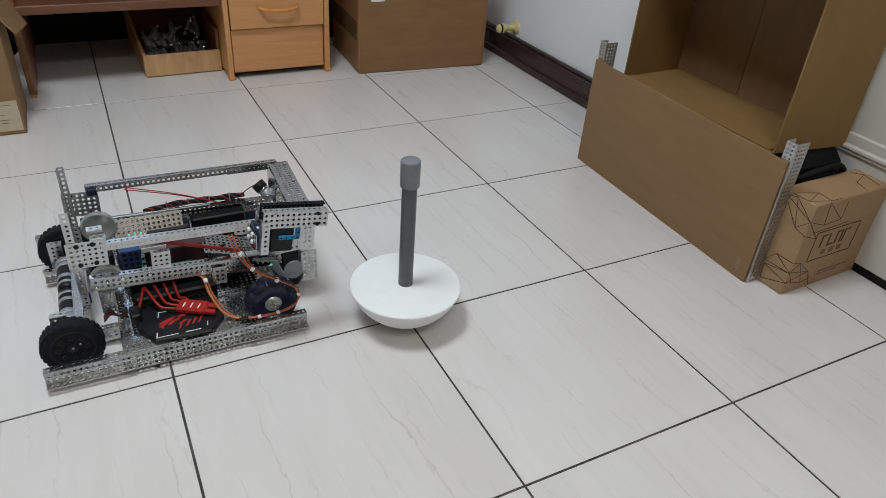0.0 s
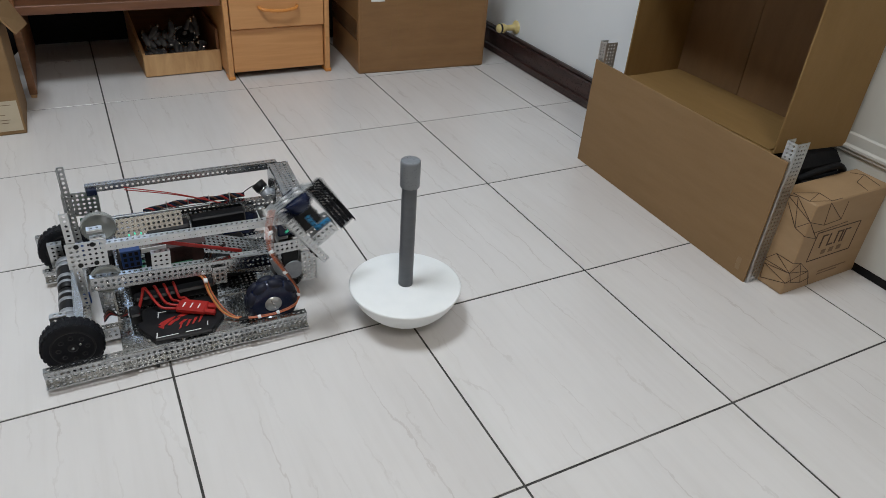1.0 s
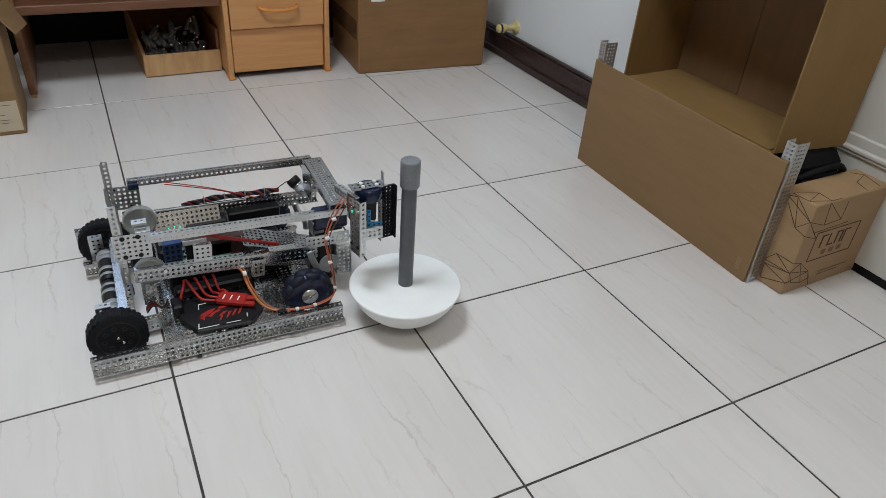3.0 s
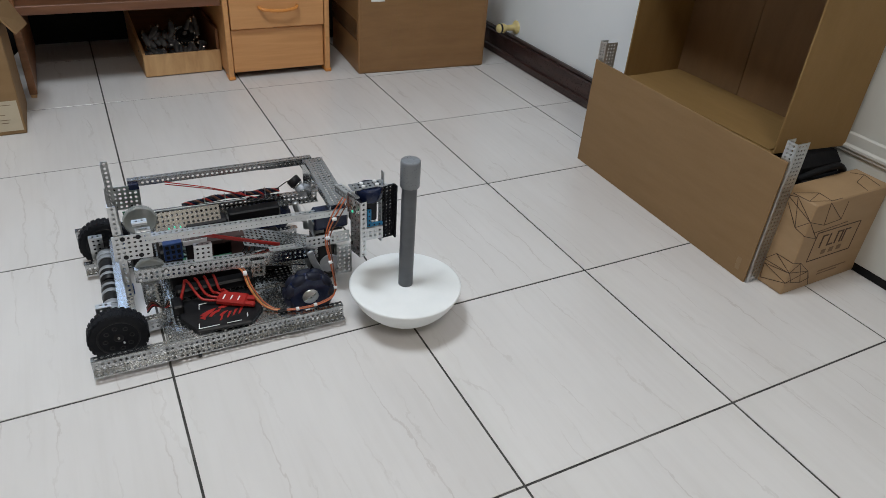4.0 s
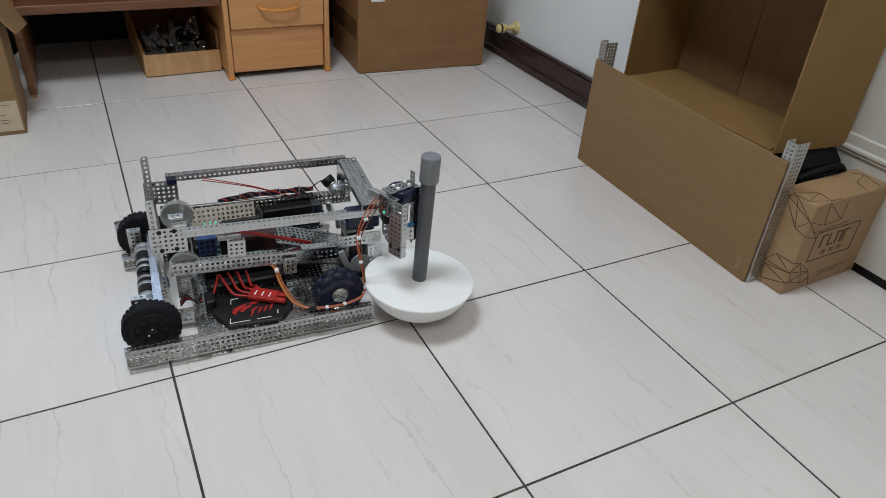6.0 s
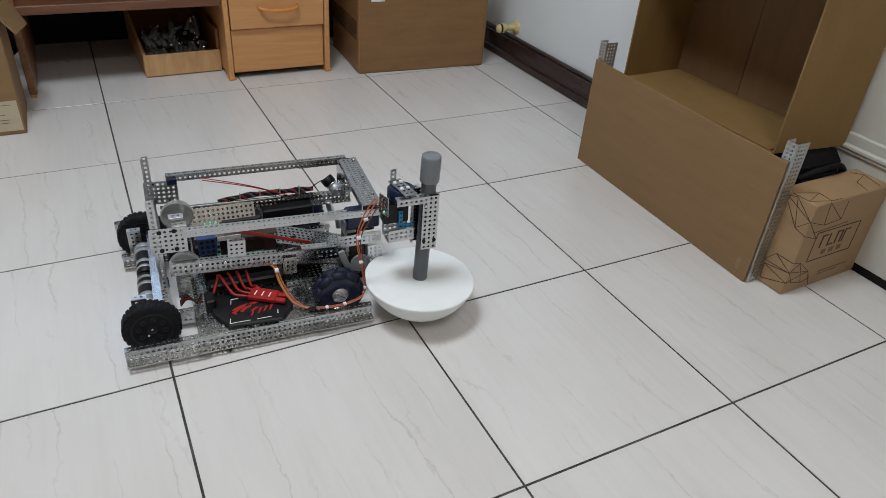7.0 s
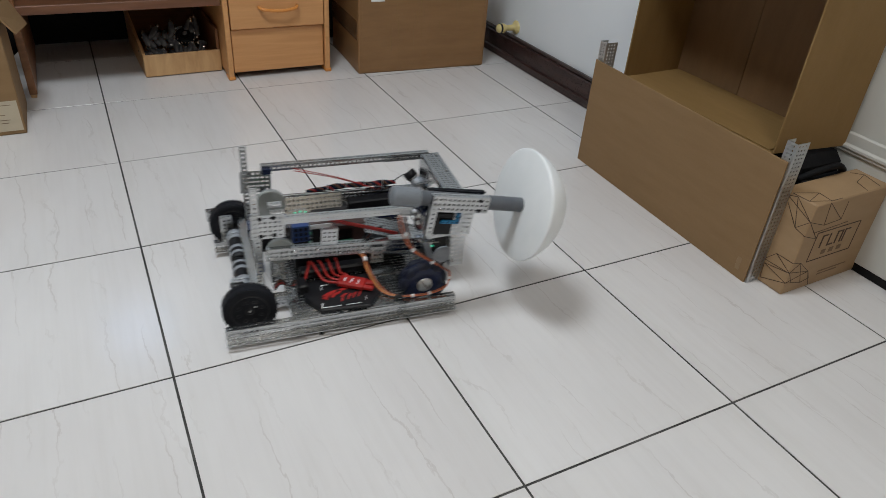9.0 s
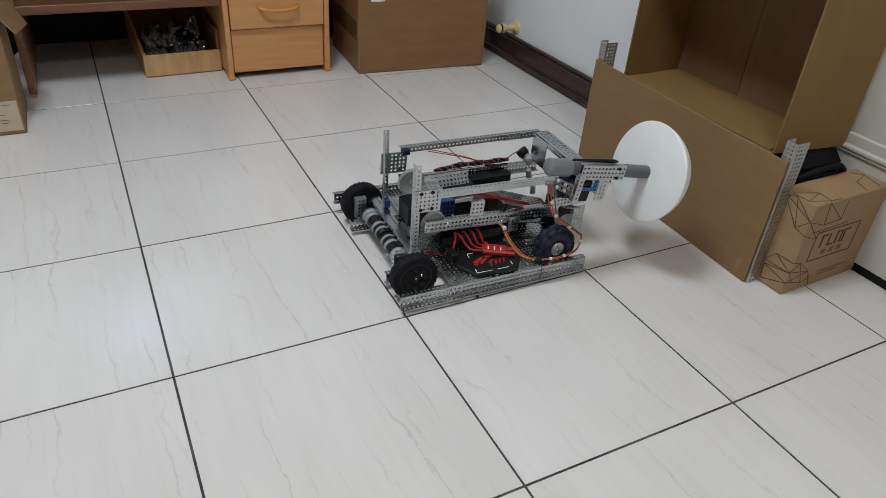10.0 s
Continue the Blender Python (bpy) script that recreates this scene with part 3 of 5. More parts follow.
def open_carton():
    b = thing("open_carton", "large open cardboard carton standing on its side", "cardboard box")
    z0, z1 = 0.27, 0.632
    me = Mesh()
    panel_quad(me, (0.85, 0.435), (1.064, 0.447), z0, z1, 0.005)
    part("side_panel", me, [CARDIN], b)
    part("back_panel", panel_quad(Mesh(), (1.058, 0.449), (1.058, 0.222), z0, z1, 0.005), [CARDBACK], b)
    part("back_panel", panel_quad(Mesh(), (1.052, 0.216), (1.052, -0.09), z0, z1, 0.005), [CARDBACK], b)
    part("side_panel", panel_quad(Mesh(), (1.058, -0.105), (0.85, -0.080), z0, z1, 0.005), [CARDY], b)
    part("bottom_panel", Mesh().box(0.85, -0.08, z0 - 0.004, 1.06, 0.4485, z0 + 0.001, 0, 0.001), [CARDIN], b)
    part("bottom_flap", Mesh().box(0.852, -0.07, z0 + 0.001, 1.052, 0.43, z0 + 0.005, 0, 0.001), [CARDIN], b)
    # unseen top and flap, set low to shade the carton's inside
    part("shade_top", Mesh().box(0.85, -0.08, z1, 1.058, 0.436, z1 + 0.005, 0, 0.001), [CARD], b)
    part("shade_flap", Mesh().box(0.81, -0.078, z1 + 0.001, 0.852, 0.434, z1 + 0.006, 0, 0.001), [CARD], b)
    s = thing("storage_box", "plain brown box holding up the open carton", "cardboard box")
    part("box_body", Mesh().box(0.86, 0.02, 0, 1.05, 0.42, 0.265, 0, 0.003), [CARDB], s)
    g = thing("tool_bag", "black soft tool bag under the open carton", "bag")
    me = Mesh()
    me.box(0.875, -0.142, 0.0, 1.068, 0.012, 0.205, 0, 0.024)
    me.box(0.885, -0.128, 0.18, 1.058, 0.005, 0.263, 0, 0.02)
    me.box(0.90, -0.147, 0.20, 1.04, -0.13, 0.224, 0, 0.006)
    me.tube([(0.9, -0.13, 0.22), (0.93, -0.15, 0.245), (0.99, -0.152, 0.25), (1.04, -0.14, 0.225)], 0.008, 8)
    part("bag_body", me, [BLACK], g)


def goal_board():
    b = thing("goal_board", "upright brown cardboard barrier held by two metal posts", "barrier")
    a, c = Vector((0.793, 0.5, 0)), Vector((0.768, -0.178, 0))
    me = Mesh()
    panel_quad(me, (a.x, a.y), (c.x, c.y), 0.0, 0.305, 0.0045)
    part("board", me, [CARD], b)
    part("tape_piece", Mesh().box(0.7683, -0.155, 0.02, 0.7692, -0.143, 0.052, 0, 0.0002), [TAPE], b)
    for x, y, n in ((0.7745, -0.1815, 2), (0.8005, 0.476, 2)):
        k = 0.01235 if y < 0 else P
        me = Mesh().perf(28, 3, axes((0, 0, 1), (1, 0, 0), (x, y, 0)), p=k)
        me.perf(28, n, axes((0, 0, 1), (0, 1, 0), (x, y, 0)), p=k)
        me.perf(28, 2, axes((0, 0, 1), (1, 0, 0), (x, y + n * k, 0)), p=k)
        part("post", me, [ALUW], b, "punched aluminium channel post")


def line_bar(me, p, q, w, o, u, v, n, d=0.0006):
    """A printed line between two points of a face with axes u, v and normal n."""
    a, c = Vector(p), Vector(q)
    e = (c - a).normalized()
    s = Vector((-e.y, e.x)) * w / 2
    quad = [a - s, c - s, c + s, a + s]
    verts = [o + u * x + v * y + n * d for x, y in quad] + [o + u * x + v * y - n * 0.0002 for x, y in quad]
    me.add(verts, [(0, 1, 2, 3), (7, 6, 5, 4), (0, 4, 5, 1), (1, 5, 6, 2), (2, 6, 7, 3), (3, 7, 4, 0)])


def kraft_box():
    L, D, H = 0.258, 0.088, 0.231
    b = thing("kraft_gift_box", "kraft cardboard box printed with brown line patterns", "box", m=pose(0.812, -0.247, 0, 0, 0, 1.5))
    part("box_body", Mesh().box(0, 0, 0, L, D, H, 0, 0.0025), [KRAFT], b)
    o, u, v, n = Vector((0, 0, 0)), Vector((1, 0, 0)), Vector((0, 0, 1)), Vector((0, -1, 0))
    me = Mesh()
    fx0, fx1, fz0, fz1 = 0.047, 0.196, 0.078, 0.153
    for p, q in (((fx0, fz0), (fx1, fz0)), ((fx1, fz0), (fx1, fz1)), ((fx1, fz1), (fx0, fz1)), ((fx0, fz1), (fx0, fz0))):
        line_bar(me, p, q, 0.0022, o, u, v, n)
    part("printed_frame", me, [INK], b)
    me = Mesh()
    for k in range(4):
        x = 0.073 + 0.026 * k
        line_bar(me, (x, 0.109), (x, 0.142), 0.0045, o, u, v, n)
        line_bar(me, (x + 0.002, 0.140 if k != 1 else 0.111), (x + 0.018, 0.140 if k != 1 else 0.111), 0.0035, o, u, v, n)
        if k == 2:
            line_bar(me, (x + 0.017, 0.109), (x + 0.017, 0.142), 0.0045, o, u, v, n)
    part("logo_bars", me, [INK], b, "brown logo reduced to bars")
    me = Mesh()
    for k in range(3):
        line_bar(me, (0.088 + 0.027 * k, 0.094), (0.103 + 0.027 * k, 0.094), 0.012, o, u, v, n)
    part("small_print", me, [INKP], b, "faded brown print under the logo")
    me = Mesh()
    for k in range(2):
        line_bar(me, (0.11, 0.036 - 0.008 * k), (0.21 - 0.03 * k, 0.036 - 0.008 * k), 0.003, o, u, v, n)
    part("small_print", me, [INKP], b)
    u2, n2 = Vector((0, 1, 0)), Vector((-1, 0, 0))
    v3, n3 = Vector((0, 1, 0)), Vector((0, 0, 1))
    # angular outlines over the upper and lower corner, front, side and lid
    upper = [(0.0, 0.191), (0.055, 0.172), (0.111, 0.175), (0.047, 0.229), (0.047, 0.139), (0.029, 0.158), (0.142, 0.162), (0.111, 0.219), (0.0, 0.156)]
    lower = [(0.0, 0.087), (0.028, 0.08), (0.07, 0.047), (0.091, 0.004), (0.0, 0.061), (0.056, 0.02), (0.0, 0.034), (0.083, 0.025), (0.02, 0.03)]
    sides = [(0.069, 0.215), (0.027, 0.163), (0.0, 0.156), (0.069, 0.222), (0.0, 0.191), (0.046, 0.229), (0.067, 0.058), (0.044, 0.086), (0.0, 0.086), (0.0, 0.06), (0.063, 0.049), (0.0, 0.033), (0.061, 0.011), (0.084, 0.19)]
    lid = [(0.0, 0.06), (0.002, 0.02), (0.057, 0.038), (0.051, 0.003), (0.087, 0.002), (0.242, 0.057), (0.174, 0.003), (0.22, 0.077), (0.224, 0.006), (0.19, 0.04)]
    for face, pairs, origin, a, c, e in (
            (upper, ((0, 1), (1, 2), (2, 3), (0, 4), (1, 3), (5, 6), (2, 7), (8, 4), (0, 5)), o, u, v, n),
            (lower, ((0, 1), (1, 2), (2, 3), (1, 5), (4, 1), (4, 2), (6, 2), (6, 5), (5, 7), (8, 4), (2, 7)), o, u, v, n),
            (sides, ((0, 1), (1, 2), (3, 4), (5, 1), (5, 4), (1, 4), (3, 5), (13, 3), (6, 7), (7, 8), (6, 9), (10, 9), (10, 11), (7, 9), (12, 11), (10, 12)), o, u2, v, n2),
            (lid, ((0, 1), (0, 2), (1, 2), (2, 3), (1, 3), (3, 4), (9, 6), (9, 5), (5, 8), (5, 7)), Vector((0, 0, H)), u, v3, n3)):
        web = Mesh()
        for i, j in pairs:
            line_bar(web, face[i], face[j], 0.0012, origin, a, c, e)
        tagged(part("line_pattern", web, [INK], b, "angular brown printed lines"), kind="stuff")


def doorstop():
    d = thing("doorstop", "cream-yellow doorstop with a black rubber tip on the wall", "doorstop")
    me = Mesh()
    m = axes((0, 1, 0), (0, 0, 1), (X1, 1.375, 0.133)) @ pose(0, 0, 0, 180)
    me.lathe([(0.026, 0), (0.026, 0.004), (0.018, 0.01), (0.012, 0.016), (0.011, 0.05), (0.016, 0.056), (0.019, 0.064), (0.018, 0.072)], 20, 0, m)
    part("stop_body", me, [BRASS], d)
    part("rubber_tip", Mesh().lathe([(0.019, 0.072), (0.02, 0.076), (0.019, 0.08)], 20, 0, m), [PLAST], d)
    part("end_cap", Mesh().lathe([(0.018, 0.08), (0.014, 0.089), (0.004, 0.093)], 20, 0, m), [BRASS], d)


desk()
floor_tray()
cardboard_boxes()
open_carton()
goal_board()
kraft_box()
doorstop()

# ---- the wobbling target: a half ball with a pipe ----
BR, BH = 0.1105, 0.08


def roly_poly():
    t = thing("tilting_target", "white half-ball base with an upright grey pipe and cap", "target")
    R = (BR * BR + BH * BH) / (2 * BH)
    prof = []
    end = math.asin(min(1, BR / R))
    if BH > R:
        end = math.pi - end
    for k in range(25):
        a = end * k / 24
        prof.append((max(R * math.sin(a), 0.0004), R - R * math.cos(a)))
    prof += [(BR - 0.0015, BH + 0.0012), (BR - 0.004, BH + 0.002), (0.0004, BH + 0.002)]
    part("half_ball", Mesh().lathe(prof, 72), [FOAM], t)
    part("pipe", Mesh().lathe([(0.0142, BH + 0.0015), (0.0142, 0.31)], 32), [PVC], t, "dark grey plastic pipe")
    part("pipe_cap", Mesh().lathe([(0.0175, 0.298), (0.0183, 0.3), (0.0183, 0.342), (0.0183, 0.3452), (0.0177, 0.3487), (0.0162, 0.3502), (0.0004, 0.3507)], 36), [PVCL], t, "lighter grey pipe cap")
    return t


target = roly_poly()

# ---- the robot: x forward, y to its left, wheels on z = 0 ----
robot = thing("robot", "four-wheeled robot of punched metal channels with a front gripper", "robot")
WR = 0.0508
PIVOT = Vector((0.4715, 0.02, 0.170))
LEAD = Vector((0.436, 0.028, 0.09))
HEAD = Vector((0.036, 0.012, 0.114))


def chassis():
    for y, d in ((0.098, 1), (0.335, -1), (0.4318, 1)):
        zc = 0.0255 if y < 0.4 else 0.044
        me = Mesh().channel(axes((1, 0, 0), (0, 0, -d), (0 if y < 0.4 else -0.009, y, zc)), 35, 2)
        rnd = random.Random(int(y * 1000))
        for k in range(7):
            x = P * (rnd.randrange(2, 33) + 0.5)
            me.screw((x, y + d * 0.006, zc + P + 0.0008), (0, 0, 1), mat=1)
        part("chassis_rail", me, [ALU, STEEL], robot, "long punched steel channel rail")
    # the near rail: web upright, lower lip outwards, upper lip under the deck
    me = Mesh().perf(18, 2, axes((1, 0, 0), (0, 0, 1), (0.118, P, 0.013)))
    me.perf(18, 1, pose(0.118, 0, 0.013)).perf(18, 1, pose(0.118, P, 0.0384))
    rnd = random.Random(12)
    for k in range(2, 7):
        x = P * (4 * k + 1.5)
        me.screw((x, P * 1.5, 0.0392), (0, 0, 1), mat=1)
        if k % 4 == 3:
            me.rod((x, 0.004, 0.003), (x, 0.004, 0.0135), 0.0034, 8, 2)
    part("chassis_rail", me, [ALU, STEEL, PLAST], robot, "long punched steel rail with an outer lip")
    # a short rail of the same section bolted over its rear end
    me = Mesh().perf(11, 2, axes((1, 0, 0), (0, 0, 1), (-0.003, P - 0.0024, 0.0155)))
    me.perf(11, 1, pose(-0.003, -0.003, 0.0152)).perf(11, 1, pose(-0.003, P - 0.0024, 0.0409))
    part("rail_splice", me, [ALU], robot, "short punched rail bolted over the rear end")
    part("rail_splice", Mesh().perf(9, 2, axes((1, 0, 0), (0, 0, 1), (0.333, P - 0.0024, 0.0148))).perf(9, 1, pose(0.333, -0.003, 0.0148)).perf(9, 1, pose(0.333, P - 0.0024, 0.0402)), [ALU], robot)
    for x, n in ((0.122, 4), (0.3, 4)):
        me = Mesh().perf(n, 33, pose(x, 0.0135, 0.0402))
        me.perf(1, 33, axes((0, 0, -1), (0, 1, 0), (x, 0.0135, 0.0402)))
        for k in range(6):
            me.screw((x + P * (0.5 + 3 * (k % 2)), 0.02 + 0.07 * (k // 2) + 0.012, 0.041), (0, 0, 1), mat=1)
        part("cross_plate", me, [ALU, STEEL], robot, "punched steel plate across the chassis")
    # corner gussets beside the battery
    for x, s in ((0.1728, 1), (0.3, -1)):
        verts, faces = [(x, 0.0135, 0.0412), (x + s * 0.035, 0.0135, 0.0412), (x, 0.05, 0.0412), (x, 0.0135, 0.0396), (x + s * 0.035, 0.0135, 0.0396), (x, 0.05, 0.0396)], [(0, 1, 2), (5, 4, 3), (0, 3, 4, 1), (1, 4, 5, 2), (2, 5, 3, 0)]
        part("corner_gusset", Mesh().add(verts, faces), [ALU], robot)
    part("floor_strip", Mesh().perf(14, 3, pose(0.122, 0.0265, 0.0386)), [ALU], robot)
    part("deck_plate", Mesh().perf(22, 9, pose(0.14, 0.118, 0.0425)), [ALU], robot, "punched metal deck plate")
    # rear cross channel under the towers
    me = Mesh().channel(axes((0, 1, 0), (-1, 0, 0), (0.068, 0.079, 0.0745)) @ pose(0, 0, 0, 180), 22, 2)
    part("rear_cross_channel", me, [ALU], robot)
    me = Mesh().box(0.0562, 0.08, 0.0758, 0.0705, 0.356, 0.077, 0, 0.0004)
    part("cover_strip", me, [ALU], robot, "smooth metal strip")
    for y in (0.1, 0.345):
        me = Mesh().perf(2, 4, axes((1, 0, 0), (0, 0, 1), (0.018, y, 0.034)))
        me.perf(2, 1, pose(0.018, y, 0.034 + 4 * P))
        me.perf(1, 4, axes((0, 1, 0), (0, 0, 1), (0.018, y, 0.034)))
        part("axle_bracket", me, [ALUW], robot)


def tyre_mesh(w, lugs):
    me = Mesh()
    r = WR
    m = pose(0, 0, 0, 90)
    h = w / 2
    me.lathe([(r * 0.66, -h * 0.92), (r * 0.86, -h), (r * 0.95, -h * 0.9), (r * 0.983, -h * 0.5), (r * 0.983, h * 0.5), (r * 0.95, h * 0.9), (r * 0.86, h), (r * 0.66, h * 0.92)], 48, 0, m)
    for k in range(lugs):
        a = 360 * k / lugs
        for s in (-1, 1):
            me.box(-0.0042, (-h * 0.98 if s < 0 else 0.0012), r * 0.945, 0.0042, (-0.0012 if s < 0 else h * 0.98), r, 0, 0.0016, pose(0, 0, 0, 0, a + (s * 360 / lugs / 4), 0) @ pose(0, 0, 0, 0, 0, s * 14))
    return me


def wheels():
    out = []
    for x, y, kind in ((0.046, 0.06, 0), (0.046, 0.385, 0), (0.393, 0.062, 1), (0.393, 0.383, 1)):
        s = -1 if y < 0.2 else 1
        if kind == 0:
            wheel = part("wheel", tyre_mesh(0.027, 28), [RUBBER], robot, "black lugged rubber wheel")
            me = Mesh()
            m = pose(0, 0, 0, 90)
            side = [(0.005, 0.0125), (0.0085, 0.0125), (0.0092, 0.0095), (0.0165, 0.0090), (0.0175, 0.0112), (0.0275, 0.0112), (0.0285, 0.0088), (0.0318, 0.0088), (0.0328, 0.0128), (0.0362, 0.0128)]
            me.lathe([(r, -z) for r, z in side] + [(r, z) for r, z in side[::-1]], 44, 0, m)
            for k in range(8):
                a = math.pi / 4 * k
                for e in (-1, 1):
                    c = Vector((0.0225 * math.cos(a), 0, 0.0225 * math.sin(a)))
                    me.lathe([(0.0026, 0.0108), (0.0026, 0.0131), (0.0046, 0.0131), (0.0048, 0.0108)], 12, 0, Matrix.Translation(c) @ pose(0, 0, 0, -90 * e))
                    c2 = Vector((0.0128 * math.cos(a + 0.4), e * 0.0088, 0.0128 * math.sin(a + 0.4)))
                    me.rod(c2, c2 + Vector((0, e * 0.0018, 0)), 0.0024, 8, 0)
            part("rim", me, [PLAST], wheel)
            me = Mesh()
            for dx, dz in ((0.0, 0.0), (0.0125, 0.0055)):
                me.lathe([(0.0026, s * 0.0100), (0.0026, s * 0.0135), (0.0016, s * 0.0142)][::s], 10, 0, pose(dx, 0, dz, -90))
            part("hub_screw", me, [STEEL], wheel)
        else:
            me = Mesh()
            m = pose(0, 0, 0, 90)
            me.lathe([(0.014, -0.0145), (0.017, -0.0155), (0.038, -0.0158), (0.0445, -0.0135), (0.0468, -0.006), (0.0468, 0.006), (0.0445, 0.0135), (0.038, 0.0158), (0.017, 0.0155), (0.014, 0.0145)], 48, 0, m)
            wheel = part("wheel", me, [NAVY], robot, "dark navy roller wheel")
            first = None
            for row in (-1, 1):
                for k in range(9):
                    a = 2 * math.pi * (k + (0.5 if row > 0 else 0)) / 9
                    c = Vector((math.cos(a), 0, math.sin(a))) * 0.0408
                    t = Vector((-math.sin(a), 0, math.cos(a)))
                    if first is None:
                        first = part("roller", Mesh().lathe([(0.004, -0.0145), (0.0078, -0.0125), (0.0094, -0.004), (0.0098, 0), (0.0094, 0.004), (0.0078, 0.0125), (0.004, 0.0145)], 14), [NAVYR], wheel)
                        ob = first
                    else:
                        ob = new("roller", first.data)
                        ob.parent = wheel
                    ob.matrix_basis = Matrix.Translation(c + Vector((0, row * 0.0075, 0))) @ t.to_track_quat("Z", "Y").to_matrix().to_4x4()
            me = Mesh().lathe([(0.0162, s * 0.0150), (0.0162, s * 0.0164), (0.0035, s * 0.0167)], 28, 0, pose(0, 0, 0, 90) @ pose(0, 0, 0, 180))
            part("hub_disc", me, [ALUW], wheel, "pale metal hub disc")
            me = Mesh().rod((0, -0.02, 0), (0, 0.02, 0), 0.0022, 8)
            me.box(-0.0012, s * 0.0168 - 0.001, -0.012, 0.0012, s * 0.0168 + 0.001, 0.012, 0, 0.0004, pose(0, 0, 0, 0, -20, 0))
            part("axle", me, [STEEL], wheel)
        wheel.matrix_basis = pose(x, y, WR)
        out.append((wheel, x, y))
    return out


def motors():
    for y0, d in ((0.105, 1), (0.335, -1)):
        mot = part("drive_motor", Mesh().rod((0.044, y0, WR), (0.044, y0 + d * 0.112, WR), 0.0163, 24), [PLAST], robot, "banded grey and black gearmotor")
        y = y0
        for L, r, mt in ((0.012, 0.0, None), (0.014, 0.0185, GREYM), (0.004, 0.0170, STEEL), (0.012, 0.0185, GREYM), (0.028, 0.0, None), (0.01, 0.0172, GREYM), (0.012, 0.0, None), (0.008, 0.0172, GREYM)):
            if mt:
                part("band", Mesh().rod((0.044, y, WR), (0.044, y + d * L, WR), r, 24, 0, 0.0006), [mt], mot)
            y += d * L
    me = Mesh()
    me.rod((0.458, 0.293, 0.141), (0.4465, 0.305, 0.156), 0.0118, 20, 1)
    me.rod((0.4465, 0.305, 0.156), (0.4445, 0.307, 0.1585), 0.0128, 20, 2, 0.0008)
    me.rod((0.4445, 0.307, 0.1585), (0.4355, 0.316, 0.1705), 0.0143, 24, 0, 0.002)
    me.box(0.446, 0.284, 0.151, 0.484, 0.29, 0.1545, 2, 0.001)
    part("lift_motor", me, [PLAST, GREYM, ALU], robot, "grey motor with a black cap")
    me = Mesh()
    me.box(0.43, 0.1146, 0.045, 0.4655, 0.175, 0.125, 0, 0.004)
    part("front_motor", me, [PLAST], robot)
    part("motor_plate", Mesh().rod((0.4535, 0.1105, 0.0735), (0.4535, 0.1145, 0.0735), 0.0205, 28), [GREYM], robot, "grey round motor plate")


def towers():
    for y, s in ((0.130, -1), (0.312, 1)):
        n = 15
        me = Mesh()
        me.perf(1, n, axes((1, 0, 0), (0, 0, 1), (0.0715, y, 0.0765)))
        me.perf(1, n, axes((0, 1, 0), (0, 0, 1), (0.0715, y if s < 0 else y - P, 0.0765)))
        part("tower_post", me, [ALUW], robot, "punched upright angle post")
        me = Mesh().perf(5, 4, axes((1, 0, -0.04), (0.04, 0, 1), (0.0655, y + s * 0.003, 0.159)))
        for i, j in ((1, 3), (3, 3), (1, 0), (3, 0)):
            c = Vector((0.0655 + P * (i + 0.5), y + s * 0.0035, 0.158 + P * (j + 0.5)))
            me.rod(c, c + Vector((0, s * 0.002, 0)), 0.0043, 10, 1)
        part("gusset_plate", me, [ALUW, PLAST], robot, "flat punched gusset with black fasteners")
        me = Mesh()
        me.box(0.072, y + (0.002 if s < 0 else -0.014), 0.0768, 0.086, y + (0.013 if s < 0 else -0.002), 0.096, 0, 0.001)
        part("blue_spacer", me, [BLUEBOX], robot, "small blue plastic spacer")
    # second inner post that carries the gears
    me = Mesh().perf(2, 6, axes((1, 0, 0), (0, 0, 1), (0.1, 0.142, 0.042)))
    me.perf(1, 6, axes((0, 1, 0), (0, 0, 1), (0.1, 0.142, 0.042)))
    part("gear_post", me, [ALU], robot)


def gear(c, r, teeth, label):
    me = Mesh()
    m = Matrix.Translation(c) @ pose(0, 0, 0, 90)
    me.lathe([(0.004, -0.0046), (r * 0.9, -0.0046), (r * 0.91, -0.005), (r, -0.005), (r, 0.005), (r * 0.91, 0.005), (r * 0.9, 0.0046), (0.004, 0.0046)], 48, 0, m)
    for k in range(teeth):
        me.box(-0.0011, -0.0048, r - 0.0005, 0.0011, 0.0048, r + 0.0013, 0, 0.0005, Matrix.Translation(c) @ pose(0, 0, 0, 0, 360 * k / teeth, 0))
    me.rod(Vector(c) + Vector((0, -0.016, 0)), Vector(c) + Vector((0, 0.016, 0)), 0.0022, 8, 1)
    me.rod(Vector(c) + Vector((0, -0.008, 0)), Vector(c) + Vector((0, 0.008, 0)), 0.006, 10, 0)
    return part("gear", me, [GEARM, STEEL], robot, label)


